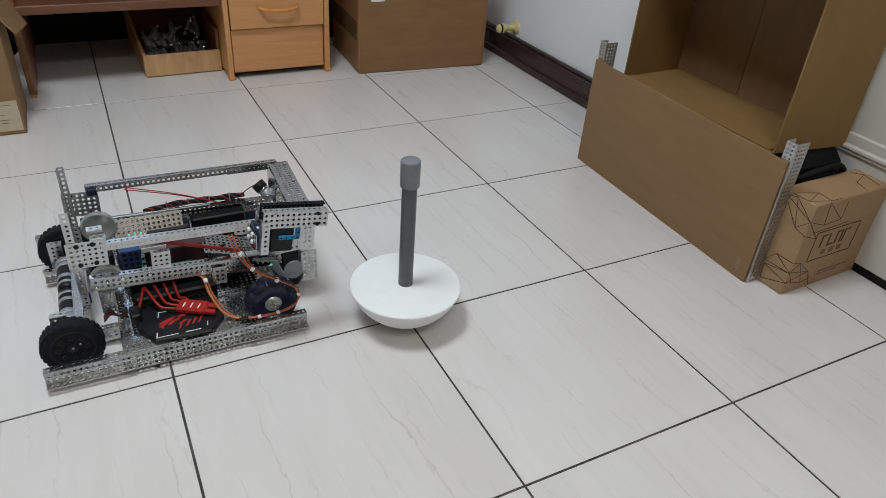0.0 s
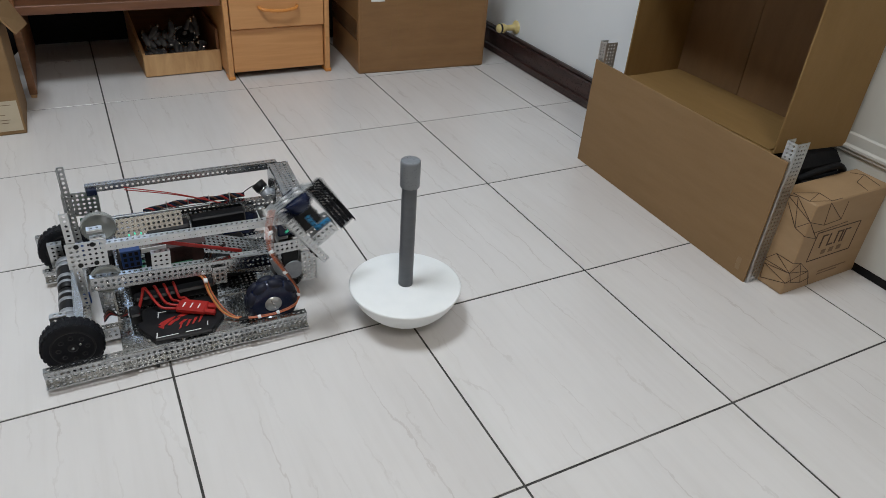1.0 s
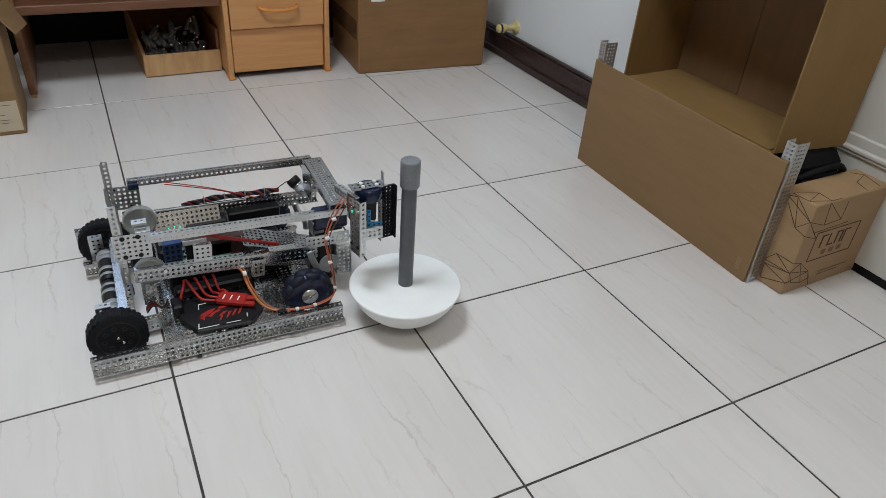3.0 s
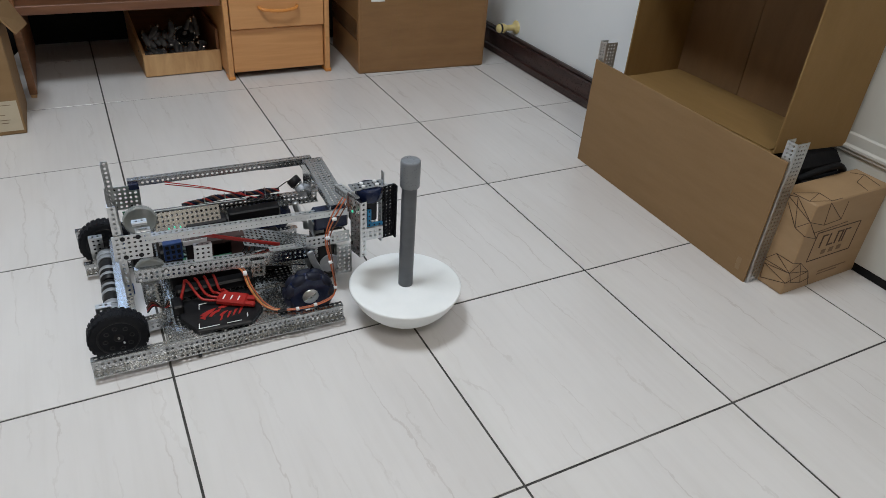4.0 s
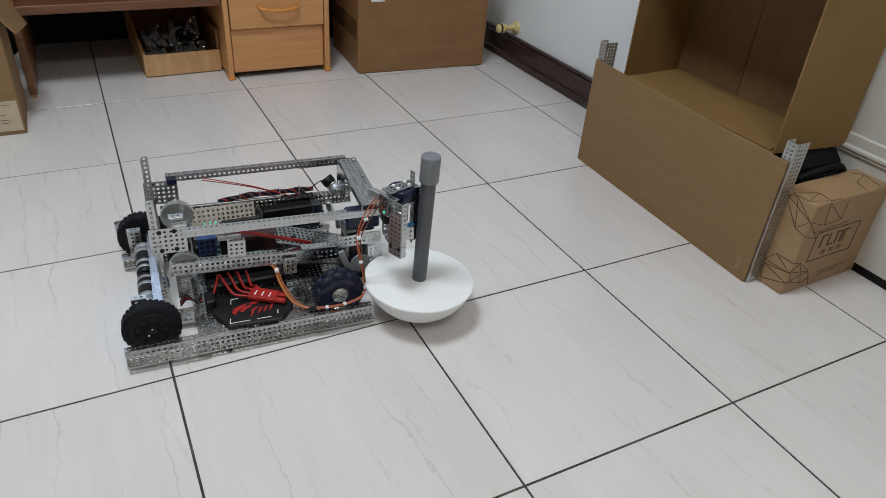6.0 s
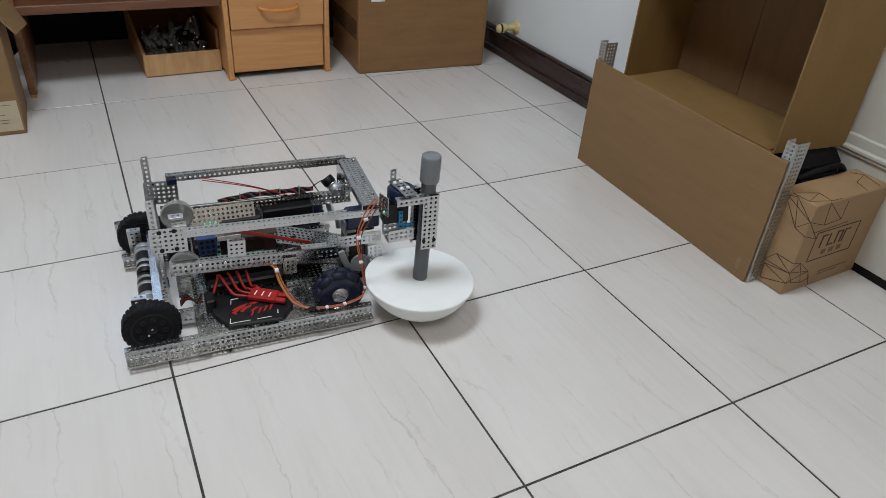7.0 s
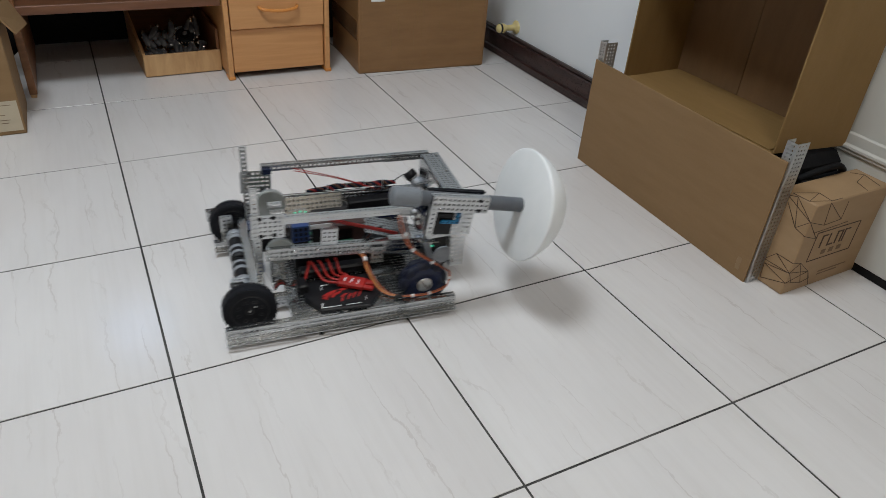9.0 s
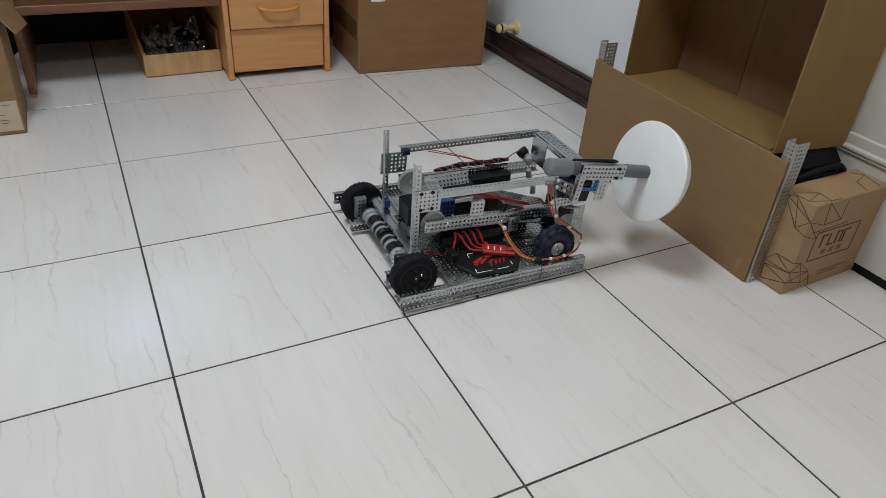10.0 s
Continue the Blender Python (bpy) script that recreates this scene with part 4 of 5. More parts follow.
def lift_arms():
    # near upper: thin angle; near lower: channel; far pair likewise
    me = Mesh()
    m = axes((0.385, 0, -0.013), (0, 1, 0), (0.122, 0.124, 0.1995))
    me.perf(30, 1, m)
    me.perf(30, 1, m @ Matrix.Translation((0, 0, 0)) @ pose(0, 0, 0, -90), r=0.0014)
    part("upper_arm", me, [ALUW], robot, "slim punched angle arm")
    part("arm_end", Mesh().box(0.497, 0.1225, 0.168, 0.51, 0.1245, 0.196, 0, 0.004), [ALUW], robot)
    me = Mesh().channel(axes((0.366, 0, -0.022), (0.022, 0, 0.366), (0.092, 0.118, 0.1245)) @ pose(0, 0, 0, 180), 29, 2)
    rnd = random.Random(8)
    for k in range(8):
        x = 0.1 + 0.045 * k
        me.screw((x, 0.1165, 0.124 - (x - 0.092) * 0.06 + rnd.choice((-P / 2, P / 2))), (0, -1, 0), mat=1)
    part("lower_arm", me, [ALU, STEEL], robot, "punched channel lift arm")
    me = Mesh()
    m = axes((0.327, 0, -0.003), (0, 1, 0), (0.1107, 0.306, 0.222))
    me.perf(29, 1, m)
    me.perf(29, 1, m @ pose(0, 0, 0, -90))
    part("upper_arm", me, [ALU], robot, "slim punched angle arm")
    part("arm_extension", Mesh().perf(10, 1, axes((1, 0, -0.01), (0, 0, 1), (0.375, 0.3035, 0.2065))), [ALU], robot)
    part("arm_clip", Mesh().box(0.112, 0.297, 0.206, 0.130, 0.309, 0.2185, 0, 0.001), [NAVY], robot)
    me = Mesh().channel(axes((0.34, 0, -0.01), (0.01, 0, 0.34), (0.135, 0.316, 0.133)), 28, 2)
    part("lower_arm", me, [ALU], robot, "punched channel lift arm")
    part("arm_edge_strip", Mesh().box(0.14, 0.302, 0.1465, 0.33, 0.3045, 0.149, 0, 0.0005, pose(0, 0, 0.004, 0, 1.2, 0)), [ALUW], robot)
    # bracket standing on the near lower arm
    me = Mesh().perf(3, 3, axes((1, 0, -0.06), (0.06, 0, 1), (0.196, 0.1145, 0.1365)), p=0.0108)
    me.perf(3, 1, axes((1, 0, -0.06), (0, 1, 0), (0.198, 0.1145, 0.1689)), p=0.0108)
    part("arm_bracket", me, [ALUW], robot, "small bent punched bracket")
    part("arm_tab", Mesh().perf(4, 1, axes((1, 0, -0.06), (0, 1, 0), (0.335, 0.113, 0.13))), [ALUW], robot)


def front_frame():
    # wide channel across the front, its web on top
    o, e = Vector((0.4795, 0.297, 0.219)), Vector((0.472, 0.105, 0.219))
    me = Mesh().channel(axes(e - o, (1, 0, 0), o) @ pose(0, 0, 0, 180), 16, 3)
    for k in range(3):
        me.screw(o + (e - o) * (0.05 + 0.4 * k) + Vector((0.012, 0, 0.001)), (0, 0, 1), 0.003, 0.002, 1)
    part("front_cross_channel", me, [ALU, STEEL], robot, "wide punched channel across the front")
    me = Mesh().perf(3, 6, axes((1, 0, 0), (0, 0, 1), (0.458, 0.299, 0.142)))
    me.perf(1, 6, axes((0, -1, 0), (0, 0, 1), (0.458, 0.299, 0.142)))
    part("front_side_plate", me, [ALU], robot)
    gl = Mesh().box(0.4555, 0.235, 0.150, 0.457, 0.297, 0.218, 0, 0.0005)
    part("inner_plate", gl, [ALU], robot, "flat smooth metal cheek plate")
    me = Mesh().perf(3, 7, axes((1, 0, 0), (0, 0, 1), (0.4695, 0.110, 0.043)), p=0.0101)
    me.perf(2, 7, axes((0, 1, 0), (0, 0, 1), (0.4695, 0.110, 0.043)), p=0.0101)
    me.screw((0.473, 0.1085, 0.058), (0, -1, 0), 0.005, 0.004, 1)
    part("front_upright", me, [ALUW, STEEL], robot, "punched upright front plate")
    me = Mesh().perf(7, 2, axes((1, 0, 0.02), (-0.02, 0, 1), (0.408, 0.1135, 0.117)))
    part("pivot_bracket", me, [ALUW], robot)
    part("pivot_servo", Mesh().box(0.442, 0.138, 0.132, 0.492, 0.166, 0.168, 0, 0.002), [PLAST], robot, "black pivot servo")
    part("pivot_motor", Mesh().box(0.430, 0.126, 0.145, 0.499, 0.15, 0.190, 0, 0.003), [NAVY], robot, "dark navy motor body at the gripper pivot")
    part("servo_cradle", Mesh().box(0.43, 0.134, 0.158, 0.443, 0.166, 0.174, 0, 0.002), [CYAN], robot, "bright blue servo cradle")
    me = Mesh().box(0.428, 0.132, 0.128, 0.432, 0.168, 0.16, 0, 0.001)
    me.box(0.428, 0.132, 0.136, 0.45, 0.136, 0.162, 0, 0.001)
    part("servo_bracket", me, [ALUW], robot)
    me, bend = Mesh(), [Vector(p) for p in ((0.410, 0.1, 0.118), (0.417, 0.1, 0.094), (0.434, 0.1, 0.056))]
    for a, b in zip(bend, bend[1:]):
        me.box(-0.001, -0.002, -0.0065, (b - a).length + 0.001, 0.002, 0.0065, 0, 0.0015, axes(b - a, (0, 1, 0), a))
    part("bent_strut", me, [GREYM], robot, "bent bright metal strut")
    me = Mesh().tube([(0.424, 0.25, 0.148), (0.427, 0.25, 0.132), (0.433, 0.25, 0.116), (0.444, 0.25, 0.1), (0.446, 0.25, 0.08)], 0.0072, 10)
    part("far_strut", me, [ALUW], robot, "curved pale bracket under the motor")
    # slanting plate down to the chassis in the middle
    me = Mesh().perf(12, 5, axes((0.137, 0, -0.048), (0, -1, -0.1), (0.293, 0.2, 0.143)))
    part("slanting_plate", me, [ALU], robot, "slanting punched plate")
    part("under_plate", Mesh().perf(7, 4, axes((0.088, 0, -0.018), (0, 1, 0), (0.322, 0.128, 0.088))), [ALU], robot, "slanting punched plate under the arm")
    me = Mesh().perf(2, 3, axes((1, 0, -0.05), (0.05, 0, 1), (0.297, 0.1125, 0.077)))
    me.perf(1, 3, axes((0, 1, 0), (0, 0, 1), (0.297, 0.1125, 0.077)))
    part("hanging_tab", me, [ALU], robot)
    part("motor_block", Mesh().box(0.40, 0.16, 0.055, 0.455, 0.225, 0.115, 0, 0.008, pose(0.02, 0, 0, 0, 8, 0)), [PLAST], robot)


def electronics():
    hexa = [(0.152, 0.066), (0.176, 0.0215), (0.272, 0.0150), (0.300, 0.05), (0.300, 0.122), (0.152, 0.122)]
    n = len(hexa)
    ins = [(0.227 + (x - 0.227) * 0.965, 0.07 + (y - 0.07) * 0.95) for x, y in hexa]
    me = Mesh().add([(x, y, 0.0412) for x, y in hexa] + [(x, y, 0.046) for x, y in hexa] + [(x, y, 0.0482) for x, y in ins],
                    [tuple(range(n))[::-1], tuple(range(2 * n, 3 * n))] + [(k * n + i, k * n + (i + 1) % n, (k + 1) * n + (i + 1) % n, (k + 1) * n + i) for k in (0, 1) for i in range(n)])
    bat = part("battery", me, [PLAST], robot, "flat black battery pack with red markings")
    O, U, V = Vector((0.178, 0.026)), Vector((0.089, -0.002)), Vector((0.012, 0.074))
    def decal(name, poly, mat):
        pts = [O + U * x + V * y for x, y in poly]
        vs = [(p.x, p.y, 0.0488) for p in pts] + [(p.x, p.y, 0.0478) for p in pts]
        m = len(pts)
        part(name, Mesh().add(vs, [tuple(range(m)), tuple(range(2 * m - 1, m - 1, -1))] + [(i, i + m, (i + 1) % m + m, (i + 1) % m) for i in range(m)]), [mat], bat)
    for poly in ([(0.02, 0.42), (0.1, 0.34), (0.13, 0.3), (0.14, 0.42), (0.2, 0.5), (0.3, 0.6), (0.36, 0.72), (0.2, 0.66), (0.08, 0.58), (0.02, 0.5), (0.1, 0.48)],
                 [(0.2, 0.42), (0.26, 0.38), (0.34, 0.5), (0.42, 0.54), (0.46, 0.66), (0.36, 0.6), (0.26, 0.54)],
                 [(0.38, 0.68), (0.5, 0.64), (0.66, 0.72), (0.6, 0.78), (0.46, 0.76)],
                 [(0.42, 0.16), (0.47, 0.2), (0.5, 0.38), (0.6, 0.5), (0.52, 0.5), (0.44, 0.42), (0.42, 0.36), (0.46, 0.34)],
                 [(0.56, 0.22), (0.6, 0.24), (0.68, 0.46), (0.62, 0.46)], [(0.68, 0.26), (0.72, 0.28), (0.8, 0.5), (0.74, 0.5)], [(0.8, 0.28), (0.84, 0.3), (0.92, 0.54), (0.86, 0.54)]):
        decal("red_marking", poly, RED)
    for poly in ([(0, 0), (0.42, 0), (0.42, 0.02), (0.02, 0.02), (0.02, 0.2), (0, 0.2)], [(0.56, 0.0), (0.86, 0), (0.86, 0.02), (0.56, 0.02)], [(0.98, 0.1), (1, 0.1), (1, 0.26), (0.98, 0.26)],
                 [(0, 0.78), (0.015, 0.78), (0.015, 0.97), (0.16, 0.97), (0.16, 1), (0, 1)]):
        decal("white_corner_mark", poly, WHITEPAPER)
    me = Mesh()
    m = pose(0.219, 0.085, 0.05, 0, 0, -30)
    me.box(0.0, 0, 0, 0.056, 0.032, 0.012, 0, 0.003, m)
    me.box(0.054, 0.002, 0.001, 0.074, 0.012, 0.01, 0, 0.002, m)
    me.box(0.054, 0.018, 0.001, 0.07, 0.03, 0.01, 0, 0.002, m)
    plug = part("connector", me, [RED], robot, "red power connector")
    for k in range(3):
        part("rib", Mesh().box(0.012 + 0.014 * k, 0.006, 0.0116, 0.0145 + 0.014 * k, 0.02, 0.0124, 0, 0.0003, m), [WHITEPAPER], plug, "small white print mark")
    for k in range(4):
        me = Mesh().tube([(0.176 + 0.017 * k, 0.135, 0.085), (0.18 + 0.016 * k, 0.122, 0.086), (0.19 + 0.014 * k, 0.107, 0.068), (0.2 + 0.0135 * k, 0.096 + 0.006 * k, 0.06), (0.222 + 0.008 * k, 0.088 + 0.006 * k, 0.058)], 0.0026, 8)
        part("red_cable", me, [RED], robot)
    part("red_cable", Mesh().tube([(0.174, 0.135, 0.085), (0.17, 0.122, 0.08), (0.16, 0.11, 0.06), (0.15, 0.105, 0.052)], 0.0028, 8), [RED], robot)
    # black blocks added inside for dark boxes and the shade between them
    part("dark_filler", Mesh().box(0.155, 0.132, 0.043, 0.305, 0.158, 0.064, 0, 0.004), [PLAST], robot, "black block added for the dark space behind the battery")
    part("dark_filler", Mesh().box(0.31, 0.17, 0.043, 0.39, 0.29, 0.075, 0, 0.004), [PLAST], robot, "black block added to darken the deck")
    part("dark_filler", Mesh().box(0.14, 0.24, 0.043, 0.30, 0.3, 0.09, 0, 0.004), [PLAST], robot, "black block added to darken the deck")
    LX, LZ = 0.168, 0.127
    # two-box controller on the deck
    part("controller", Mesh().box(0.15, 0.165, 0.044, 0.29, 0.235, 0.098, 0, 0.003), [PLAST], robot, "dark motor controller box")
    part("circuit_board", Mesh().box(0.176, 0.17, 0.0985, 0.285, 0.222, 0.101, 0, 0.0004), [PCB], robot, "green circuit board")
    rnd = random.Random(11)
    for k in range(18):
        x, y = rnd.uniform(0.18, 0.272), rnd.uniform(0.172, 0.212)
        part("chip", Mesh().box(x, y, 0.1008, x + rnd.uniform(0.003, 0.011), y + rnd.uniform(0.003, 0.007), 0.1012 + rnd.uniform(0.001, 0.005), 0, 0.0003), [rnd.choice((PLAST, GREYM, ALU))], robot)
    me = Mesh().box(0.148, 0.16, 0.118, 0.182, 0.176, 0.155, 0, 0.001)
    for i in range(3):
        for j in range(3):
            me.box(0.152 + 0.01 * i, 0.159, 0.122 + 0.011 * j, 0.158 + 0.01 * i, 0.1605, 0.129 + 0.011 * j, 1, 0.0003)
    me.box(0.15, 0.165, 0.098, 0.18, 0.18, 0.119, 1, 0.001)
    part("blue_module", me, [BLUEBOX, PLAST], robot, "royal blue connector module")
    part("white_label_strip", Mesh().box(0.184, 0.163, 0.143, 0.228, 0.1645, 0.153, 0, 0.0004), [WHITEPAPER], robot)
    part("module_post", Mesh().box(0.188, 0.164, 0.098, 0.226, 0.175, 0.144, 0, 0.001), [PLAST], robot)
    me = Mesh().perf(10, 5, axes((1, 0, 0), (0, 0.62, 1), (0.145, 0.25, 0.1)))
    part("electronics_tray", me, [ALU], robot, "punched tray leaning behind the controller")
    for k in range(3):
        part("status_led", Mesh().box(LX + 0.011 * k, 0.258, LZ + 0.002 * (k % 2), LX + 0.0025 + 0.011 * k, 0.2645, LZ + 0.002 + 0.002 * (k % 2), 0, 0.0004), [LED], robot, "small green status light")
    part("black_box", Mesh().box(0.29, 0.285, 0.085, 0.4, 0.312, 0.125, 0, 0.003), [PLAST], robot, "black box by the far arm")
    part("blue_clip", Mesh().box(0.12, 0.128, 0.185, 0.136, 0.142, 0.199, 0, 0.001), [BLUEBOX], robot)
    me = Mesh().perf(2, 1, pose(0.104, 0.149, 0.2165)).box(0.104, 0.148, 0.211, 0.1294, 0.1495, 0.2165, 0, 0.0005)
    me.perf(2, 1, pose(0.107, 0.1365, 0.2055)).box(0.107, 0.1355, 0.199, 0.1324, 0.137, 0.2055, 0, 0.0005)
    part("bent_tab", me, [ALUW], robot, "stepped bright clip beside the gear")
    part("dark_filler", Mesh().box(0.2, 0.262, 0.092, 0.285, 0.298, 0.128, 0, 0.004), [PLAST], robot, "black module by the tray")
    part("dark_filler", Mesh().box(0.235, 0.168, 0.101, 0.275, 0.215, 0.135, 0, 0.003), [PLAST], robot, "black block added above the circuit board")
    part("brown_module", Mesh().box(0.2, 0.168, 0.1012, 0.3, 0.19, 0.142, 0, 0.002), [BROWND], robot, "dark red-brown electronics box")
    part("board_edge", Mesh().box(0.166, 0.161, 0.099, 0.27, 0.1645, 0.109, 0, 0.0005), [PCB], robot, "green circuit board edge")
    for k in range(3):
        me = Mesh().tube([(0.29 + 0.012 * k, 0.163, 0.105), (0.298 + 0.012 * k, 0.156, 0.122 + 0.004 * k), (0.315 + 0.01 * k, 0.17, 0.125), (0.33 + 0.01 * k, 0.2, 0.1)], 0.0018, 6)
        part("black_wire", me, [(PLAST, BROWNW, PLAST)[k]], robot)
    part("rear_module", Mesh().box(0.09, 0.2, 0.078, 0.135, 0.26, 0.13, 0, 0.003), [PLAST], robot, "black box between the towers")
    part("circuit_board", Mesh().box(0.092, 0.268, 0.15, 0.128, 0.27, 0.178, 0, 0.0004), [PCB], robot, "small green circuit board")
    part("dark_block", Mesh().box(0.143, 0.082, 0.042, 0.162, 0.115, 0.066, 0, 0.003), [PLAST], robot)


def bands_and_cables():
    for k in range(3):
        me = Mesh().tube([(0.2 + 0.002 * k, 0.135, 0.188 - 0.003 * k), (0.28, 0.136 + 0.002 * k, 0.157 - 0.003 * k), (0.36, 0.138, 0.126 - 0.002 * k)], 0.0022, 6)
        part("rubber_band", me, [RED], robot, "stretched red rubber band")
    for a in ((0.178, 0.304, 0.211), (0.178, 0.304, 0.206)):
        me = Mesh().tube([a, (0.27, 0.305, a[2] * 0.5 + 0.0745), (0.356, 0.306, 0.142)], 0.0011, 6)
        part("rubber_band", me, [RED], robot, "stretched red rubber band")
    for k, mt in enumerate((RED, PLAST, NAVY, BROWNW, PLAST, NAVY)):
        pts = []
        for i in range(28):
            a = i * 1.3 + k * 1.05
            w = 0.0042 * min(1.0, 0.35 + i / 8) * (1 + 0.3 * math.sin(0.9 * i))
            pts.append((0.205 + 0.0075 * i, 0.322 + w * math.cos(a), 0.1435 + 0.0065 * min(1.0, i / 9) - 0.0002 * i + w * math.sin(a)))
        part("braided_wire", Mesh().tube(pts, 0.0022, 6, 0, 3), [mt], robot)
    me = Mesh().tube([(0.398, 0.322, 0.142), (0.41, 0.32, 0.153), (0.425, 0.318, 0.163), (0.437, 0.315, 0.167)], 0.0012, 6)
    part("motor_lead", me, [PLAST], robot)
    for k in range(4):
        part("cable_pin", Mesh().rod((0.25 + 0.042 * k, 0.316, 0.138), (0.25 + 0.042 * k, 0.316, 0.160), 0.0013, 6), [ALUW], robot)
    # servo leads along the deck
    for k, mt in enumerate((ORANGE, YELLOWW, BROWNW, ORANGE)):
        o = 0.0022 * k
        me = Mesh().tube([(0.268 + o, 0.124, 0.1), (0.278 + o, 0.112, 0.096), (0.283 + o, 0.09, 0.075), (0.296 + o, 0.062, 0.052 + 0.001 * k), (0.312 + o, 0.042, 0.046), (0.33, 0.03 + o, 0.0445)], 0.0011, 6)
        part("servo_lead", me, [mt], robot)
    part("cable_tie", Mesh().rod((0.279, 0.106, 0.094), (0.286, 0.106, 0.094), 0.005, 8), [WHITEPAPER], robot)
    part("plug", Mesh().box(0.324, 0.0255, 0.042, 0.341, 0.033, 0.047, 0, 0.001), [PLAST], robot)
    for k, mt in enumerate((ORANGE, BROWNW, ORANGE)):
        o = 0.002 * k
        me = Mesh().tube([(0.33, 0.03 + o * 0.5, 0.0455), (0.36, 0.022 + o, 0.046), (0.395, 0.02 + o, 0.047), (0.428, 0.024 + o, 0.053), (0.4375 + o * 0.5, 0.028, 0.07), (LEAD.x + o * 0.5, LEAD.y, LEAD.z)], 0.0012, 6)
        part("servo_lead", me, [mt], robot, "orange and brown servo lead")
    for x, y, z in ((0.36, 0.022, 0.047), (0.395, 0.021, 0.048), (0.438, 0.028, 0.074)):
        part("cable_tie", Mesh().rod((x - 0.003, y, z), (x + 0.003, y, z + 0.001), 0.0036, 8), [WHITEPAPER], robot)
    loop = part("servo_lead", Mesh().tube([(0, 0, 0), (-0.006, 0.001, 0.05), (-0.011, 0.002, 0.1), (0.004, 0.001, 0.14), (0.025, 0, 0.177)], 0.0014, 6), [ORANGE], robot, "orange servo lead loop")
    part("strand", Mesh().tube([(0.002, -0.002, 0), (-0.003, -0.002, 0.05), (-0.007, -0.001, 0.1), (0.009, -0.002, 0.136), (0.029, -0.002, 0.17)], 0.0012, 6), [BROWNW], loop)
    part("strand", Mesh().tube([(0.001, 0.002, 0), (-0.008, 0.002, 0.05), (-0.014, 0.003, 0.1), (0.0, 0.003, 0.146), (0.021, 0.002, 0.18)], 0.0012, 6), [ORANGE], loop)
    for x, z in ((-0.006, 0.045), (-0.0105, 0.1), (0.003, 0.138)):
        part("tie", Mesh().rod((x - 0.004, 0, z), (x + 0.004, 0, z + 0.001), 0.0036, 8), [WHITEPAPER], loop)
    loop.matrix_basis = Matrix.Translation(LEAD)
    for k in range(5):
        me = Mesh().tube([(0.1, 0.105 + 0.004 * k, 0.05), (0.112, 0.1, 0.066 + 0.003 * k), (0.128, 0.095, 0.062), (0.14, 0.1, 0.055 + 0.005 * k)], 0.0015, 6)
        part("motor_wire", me, [(PLAST, RED, PLAST, BROWNW, PLAST)[k]], robot)
    return loop


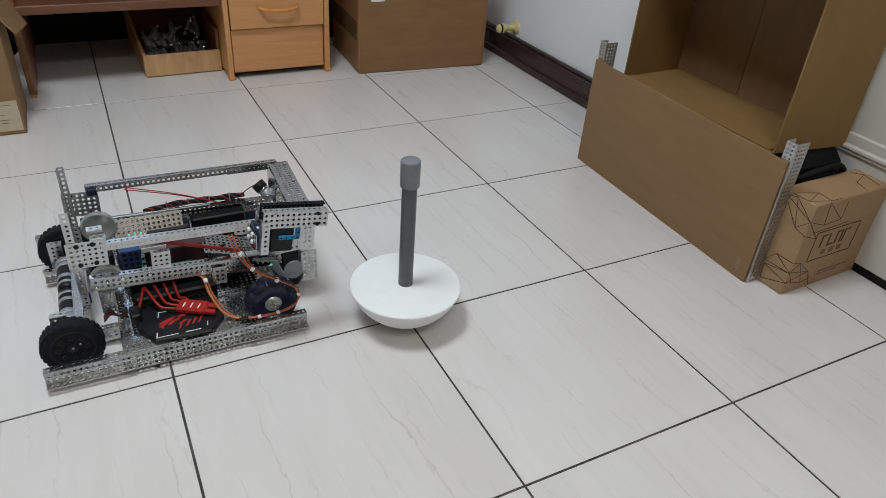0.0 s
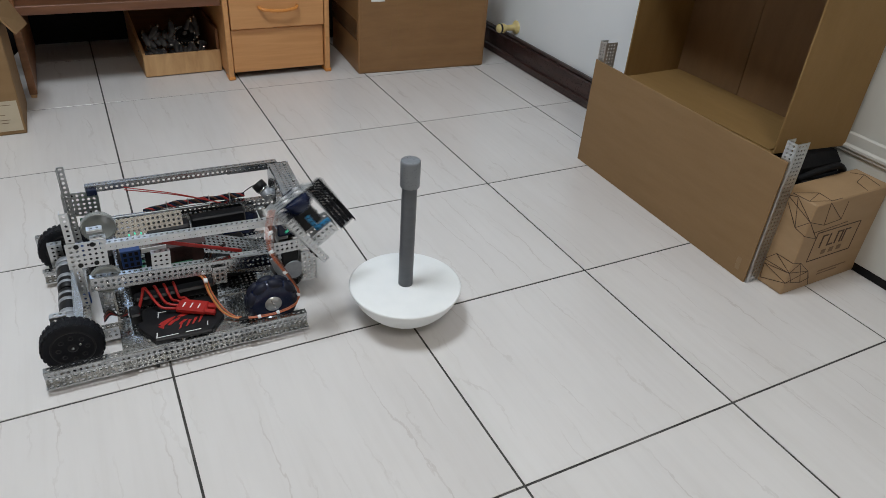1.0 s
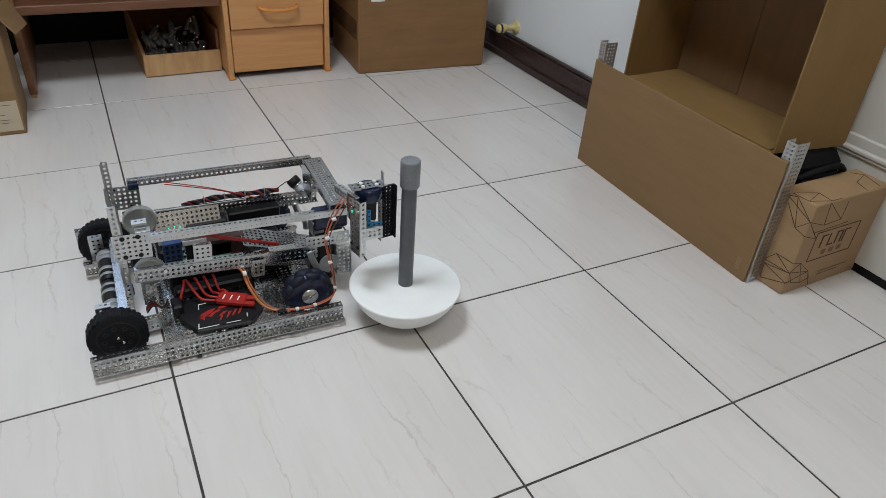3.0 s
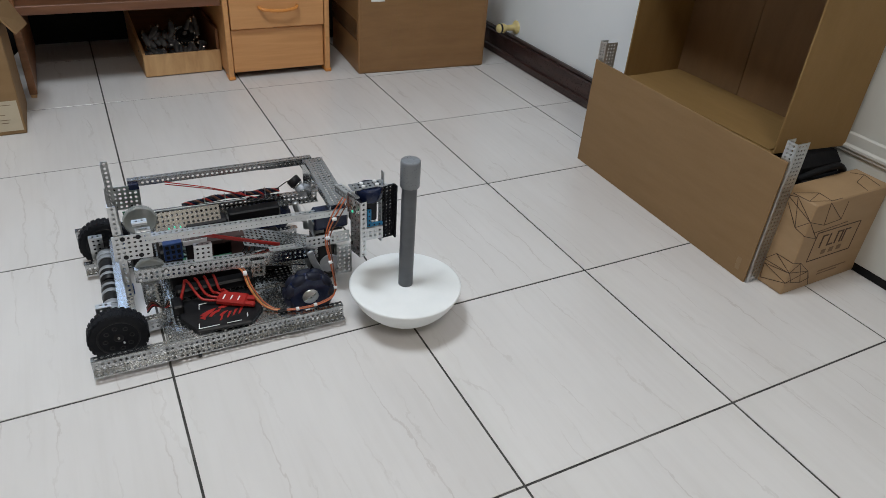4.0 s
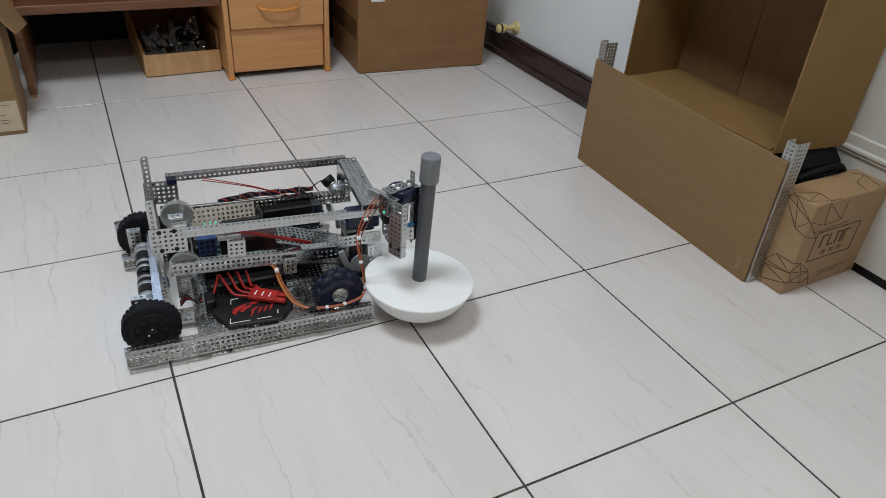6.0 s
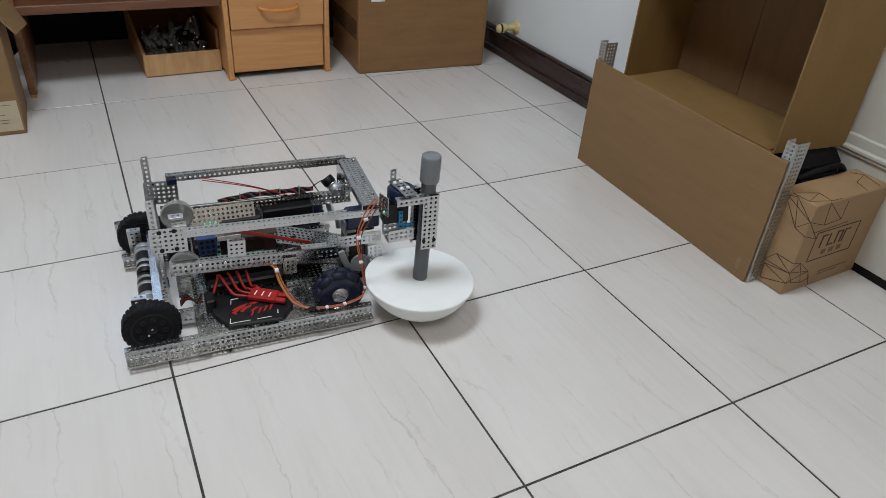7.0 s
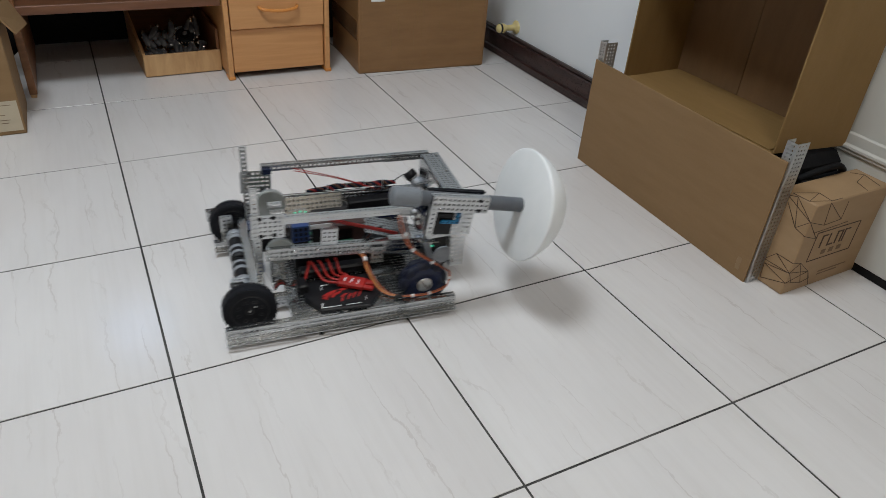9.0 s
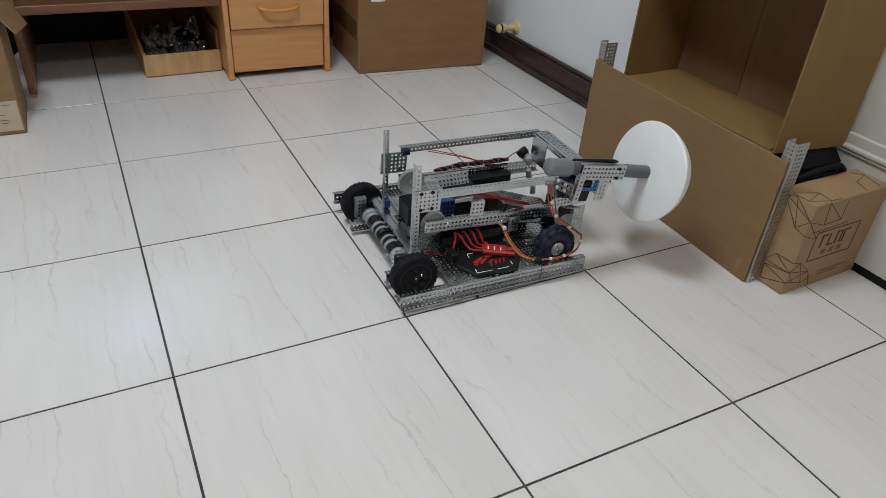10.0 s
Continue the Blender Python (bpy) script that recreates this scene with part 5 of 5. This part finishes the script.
def gripper():
    """Built about its pivot, jaws forward, in the lowered pose."""
    g = part("gripper", Mesh().perf(4, 2, axes((1, 0, 0.02), (-0.02, 0, 1), (0.009, -0.0015, 0.0055)), r=0.0027)
             .perf(4, 3, axes((1, 0, 0.02), (0, 1, 0), (0.009, -0.0015, 0.0055)))
             .perf(4, 2, axes((1, 0, 0.02), (-0.02, 0, 1), (0.009, 0.0365, 0.0055))), [ALUW], robot, "punched bracket of a servo gripper")
    part("servo", Mesh().box(0.002, 0.005, 0.042, 0.05, 0.03, 0.084, 0, 0.002), [PLAST], g, "black servo in a metal bracket")
    me = Mesh().box(0.029, 0.0, 0.032, 0.037, 0.004, 0.070, 0, 0.001)
    me.box(0.029, 0.0, 0.032, 0.060, 0.004, 0.0405, 0, 0.001)
    for k in range(4):
        me.rod((0.033, -0.0005, 0.037 + 0.0095 * k), (0.033, 0.0003, 0.037 + 0.0095 * k), 0.0018, 8, 1)
        if k < 2:
            me.rod((0.043 + 0.01 * k, -0.0005, 0.036), (0.043 + 0.01 * k, 0.0003, 0.036), 0.0018, 8, 1)
    part("blue_bracket", me, [CYAN, PLAST], g, "bright blue corner bracket")
    part("led", Mesh().box(-0.009, -0.022, 0.084, -0.006, -0.019, 0.088, 0, 0.0005), [LED], g, "small green light")
    part("driver_board", Mesh().perf(2, 3, axes((0.35, -1, 0), (0, 0, 1), (-0.008, 0.004, 0.074))), [ALU], g)
    jaws = []
    # the servo head turns with the jaws
    me = Mesh().rod((0, 0, -0.025), (0, 0, 0), 0.026, 32, 0, 0.003)
    head = part("servo_head", me, [NAVY], g, "dark navy round servo head")
    me = Mesh().perf(5, 2, pose(-0.036, -P, 0.0015))
    for k in range(4):
        c = Vector((-0.013 + 0.026 * (k % 2), -0.0065 + 0.013 * (k // 2), 0.0015))
        me.rod(c, c + Vector((0, 0, 0.0046)), 0.0039, 10, 1, 0.0012)
    part("head_strip", me, [ALU, WHITEPAPER], head, "punched strip with white screws")
    part("head_tab", Mesh().perf(1, 2, axes((0, 1, 0), (0, 0, 1), (0.0275, -0.004, 0.0015)), p=0.0115), [ALUW], head)
    head.matrix_basis = Matrix.Translation(HEAD)
    for s, hinge in ((-1, Vector((0.0436, 0.0322, 0))), (1, Vector((0.04, 0.02, 0)))):
        x0 = (0.0669 if s < 0 else 0.062) - hinge.x
        dy = -0.0542 if s < 0 else 0.004
        w, z = 0.0312, (-0.008 if s < 0 else -0.013)
        me = Mesh()
        # the long plate beside the pipe, its folded edge, the top link back to the hinge
        me.perf(3, 11, axes((1, 0, 0), (0, 0, 1), (x0, dy, z)), p=0.0104)
        me.perf(1, 9, axes((0, -s, 0), (0, 0, 1), (x0 + (w if s < 0 else 0), dy, z)))
        L = 5 if s < 0 else 2
        me.perf(L, 1, axes((1, 0, 0), (0, 0, 1), (x0 - (L - 1) * P, dy + s * 0.0018, 0.094)))
        me.perf(L, 1, axes((1, 0, 0), (0, -s, 0), (x0 - (L - 1) * P, dy + s * 0.0018, 0.094 + P)))
        for i, j in ((0, 7), (2, 7), (0, 1), (2, 1)):
            c = Vector((x0 + 0.0104 * (i + 0.5), dy, z + P * (j + 0.5)))
            me.rod(c, c + Vector((0, s * 0.003, 0)), 0.0036, 8, 1 if j < 5 else 2)
        jaw = part("jaw", me, [ALUW, PLAST, STEEL], g, "punched gripper jaw plate")
        me = Mesh().perf(3, 11, axes((1, 0, 0), (0, 0, 1), (x0, dy - s * 0.0026, z)), 0.0034, 0.0022, p=0.0104, q=0.0075)
        if s > 0:
            me.perf(1, 11, axes((0, -s, 0), (0, 0, 1), (x0 + w, dy - s * 0.0026, z)), 0.0028, 0.0022, p=0.0104, q=0.0075)
        pad = part("jaw_pad", me, [RUBBER], g, "black punched rubber grip pad")
        for k in (jaw, pad):
            k.matrix_basis = Matrix.Translation(hinge)
            jaws.append((k, s, hinge))
    return g, jaws, head


chassis()
rolling = wheels()
motors()
towers()
gear((0.119, 0.132, 0.1235), 0.0265, 42, "grey toothed plastic gear")
gear((0.12, 0.262, 0.158), 0.03, 46, "grey toothed plastic gear")
lift_arms()
front_frame()
electronics()
lead_loop = bands_and_cables()
claw, claw_jaws, claw_head = gripper()

# ---- what moves ----
# seconds, place and heading of the robot
DRIVE = [(0, -.6418, .0325, -.57), (1.9, -.6418, .0325, -.57), (2.0, -.639, .0325, -.58), (2.1, -.619, .0322, -.7), (2.2, -.595, .032, -.85), (2.3, -.578, .0317, -.95), (2.4, -.5715, .0316, -1.0), (2.6, -.5704, .0316, -1.0),
         (4.0, -.5695, .0317, -1.0), (4.1, -.568, .0318, -1.1), (4.2, -.555, .033, -1.9), (4.3, -.536, .0345, -3.0), (4.4, -.524, .0355, -3.8), (4.5, -.5175, .036, -4.2), (4.7, -.5163, .0361, -4.3), (8.5, -.5163, .0361, -4.3),
         (8.6, -.509, .036, -4.5), (8.7, -.476, .034, -5.2), (8.8, -.430, .031, -6.0), (8.9, -.386, .0285, -6.8), (9.0, -.3461, .0263, -7.2), (9.1, -.305, .021, -6.6), (9.2, -.250, .014, -4.0), (9.3, -.186, .0055, -1.4),
         (9.4, -.139, .001, .0), (9.5, -.101, -.0011, .3), (9.6, -.065, -.001, -.2), (9.7, -.04, 0, -.8), (9.8, -.022, .001, -1.4), (9.9, -.011, .0017, -1.75), (10, -.006, .0018, -1.85)]
TILT = [(0, -82), (.74, -82), (.8, -76), (.9, -59), (1.0, -34), (1.1, -8), (1.18, 1), (1.26, 0), (7.4, 0), (7.5, -8), (7.6, -27), (7.7, -47), (7.8, -68), (7.9, -83), (7.98, -82), (8.1, -80.5), (10, -80.5)]
GRIP = [(0, 0), (.32, 0), (.42, -28), (.52, -78), (.6, -98), (1.0, -98), (5.85, -98), (6.0, -80), (6.2, -28), (6.32, 0), (10, 0)]
# the target's disc centre and the lean of its pipe
ROCK = [(0, -.0029, .005, 0, 0), (4.15, -.0029, .005, 0, 0), (4.22, .006, .006, 2.2, -.3), (4.3, .018, .0075, 4.0, -.8), (4.4, .026, .0085, 4.2, -1.0), (4.5, .029, .0088, 2.94, -1.0), (4.7, .0285, .009, 2.5, -.6), (5.0, .028, .0092, 2.77, -.45),
        (5.5, .028, .0092, 2.26, -.27), (5.8, .028, .0092, 2.2, -.27), (6.3, .0325, .0136, 1.82, -.61), (7.3, .0325, .0136, 1.82, -.61)]


def between(rows, t):
    if t <= rows[0][0]:
        return rows[0][1:]
    for a, b in zip(rows, rows[1:]):
        if t <= b[0]:
            k = (t - a[0]) / (b[0] - a[0])
            return [p + (q - p) * k for p, q in zip(a[1:], b[1:])]
    return rows[-1][1:]


def robot_at(t):
    x, y, a = between(DRIVE, t)
    return pose(x, y, 0, 0, 0, a)


def claw_at(t):
    return Matrix.Translation(PIVOT) @ pose(0, 0, 0, 0, between(TILT, t)[0], 0)


def target_at(t):
    if t > 7.3:
        return robot_at(t) @ claw_at(t) @ (robot_at(7.3) @ claw_at(7.3)).inverted() @ target_at(7.3)
    x, y, a, b = between(ROCK, t)
    up = Vector((math.tan(radians(a)), math.tan(radians(b)), 1)).normalized()
    turn = Vector((0, 0, 1)).rotation_difference(up).to_matrix().to_4x4()
    return Matrix.Translation((x, y, BH)) @ turn @ Matrix.Translation((0, 0, -BH))


def motions():
    walk(robot, [(r[0], robot_at(r[0])) for r in DRIVE])
    walk(claw, [(r[0], claw_at(r[0])) for r in TILT])
    for k, s, hinge in claw_jaws:
        walk(k, [(t, Matrix.Translation(hinge) @ pose(0, 0, 0, 0, 0, a * (0.786 if s < 0 else -0.06))) for t, a in GRIP])
    walk(lead_loop, [(t, Matrix.Translation(LEAD) @ pose(0, 0, 0, 0, 0.55 * a, 0)) for t, a in TILT])
    walk(claw_head, [(t, Matrix.Translation(HEAD) @ pose(0, 0, 0, 0, 0, 100 + a * 1.02)) for t, a in GRIP])
    for wheel, x, y in rolling:
        rows, turned, last = [], 0.0, None
        for t, *_ in DRIVE:
            p = robot_at(t) @ Vector((x, y, WR))
            if last is not None:
                turned += math.degrees((p - last).xy.length / WR)
            last = p
            rows.append((t, pose(x, y, WR, 0, turned, 0)))
        walk(wheel, rows)
    times = sorted({r[0] for r in ROCK} | {r[0] for r in TILT if r[0] > 7.3} | {r[0] for r in DRIVE if r[0] > 7.3})
    walk(target, [(t, target_at(t)) for t in times])


motions()
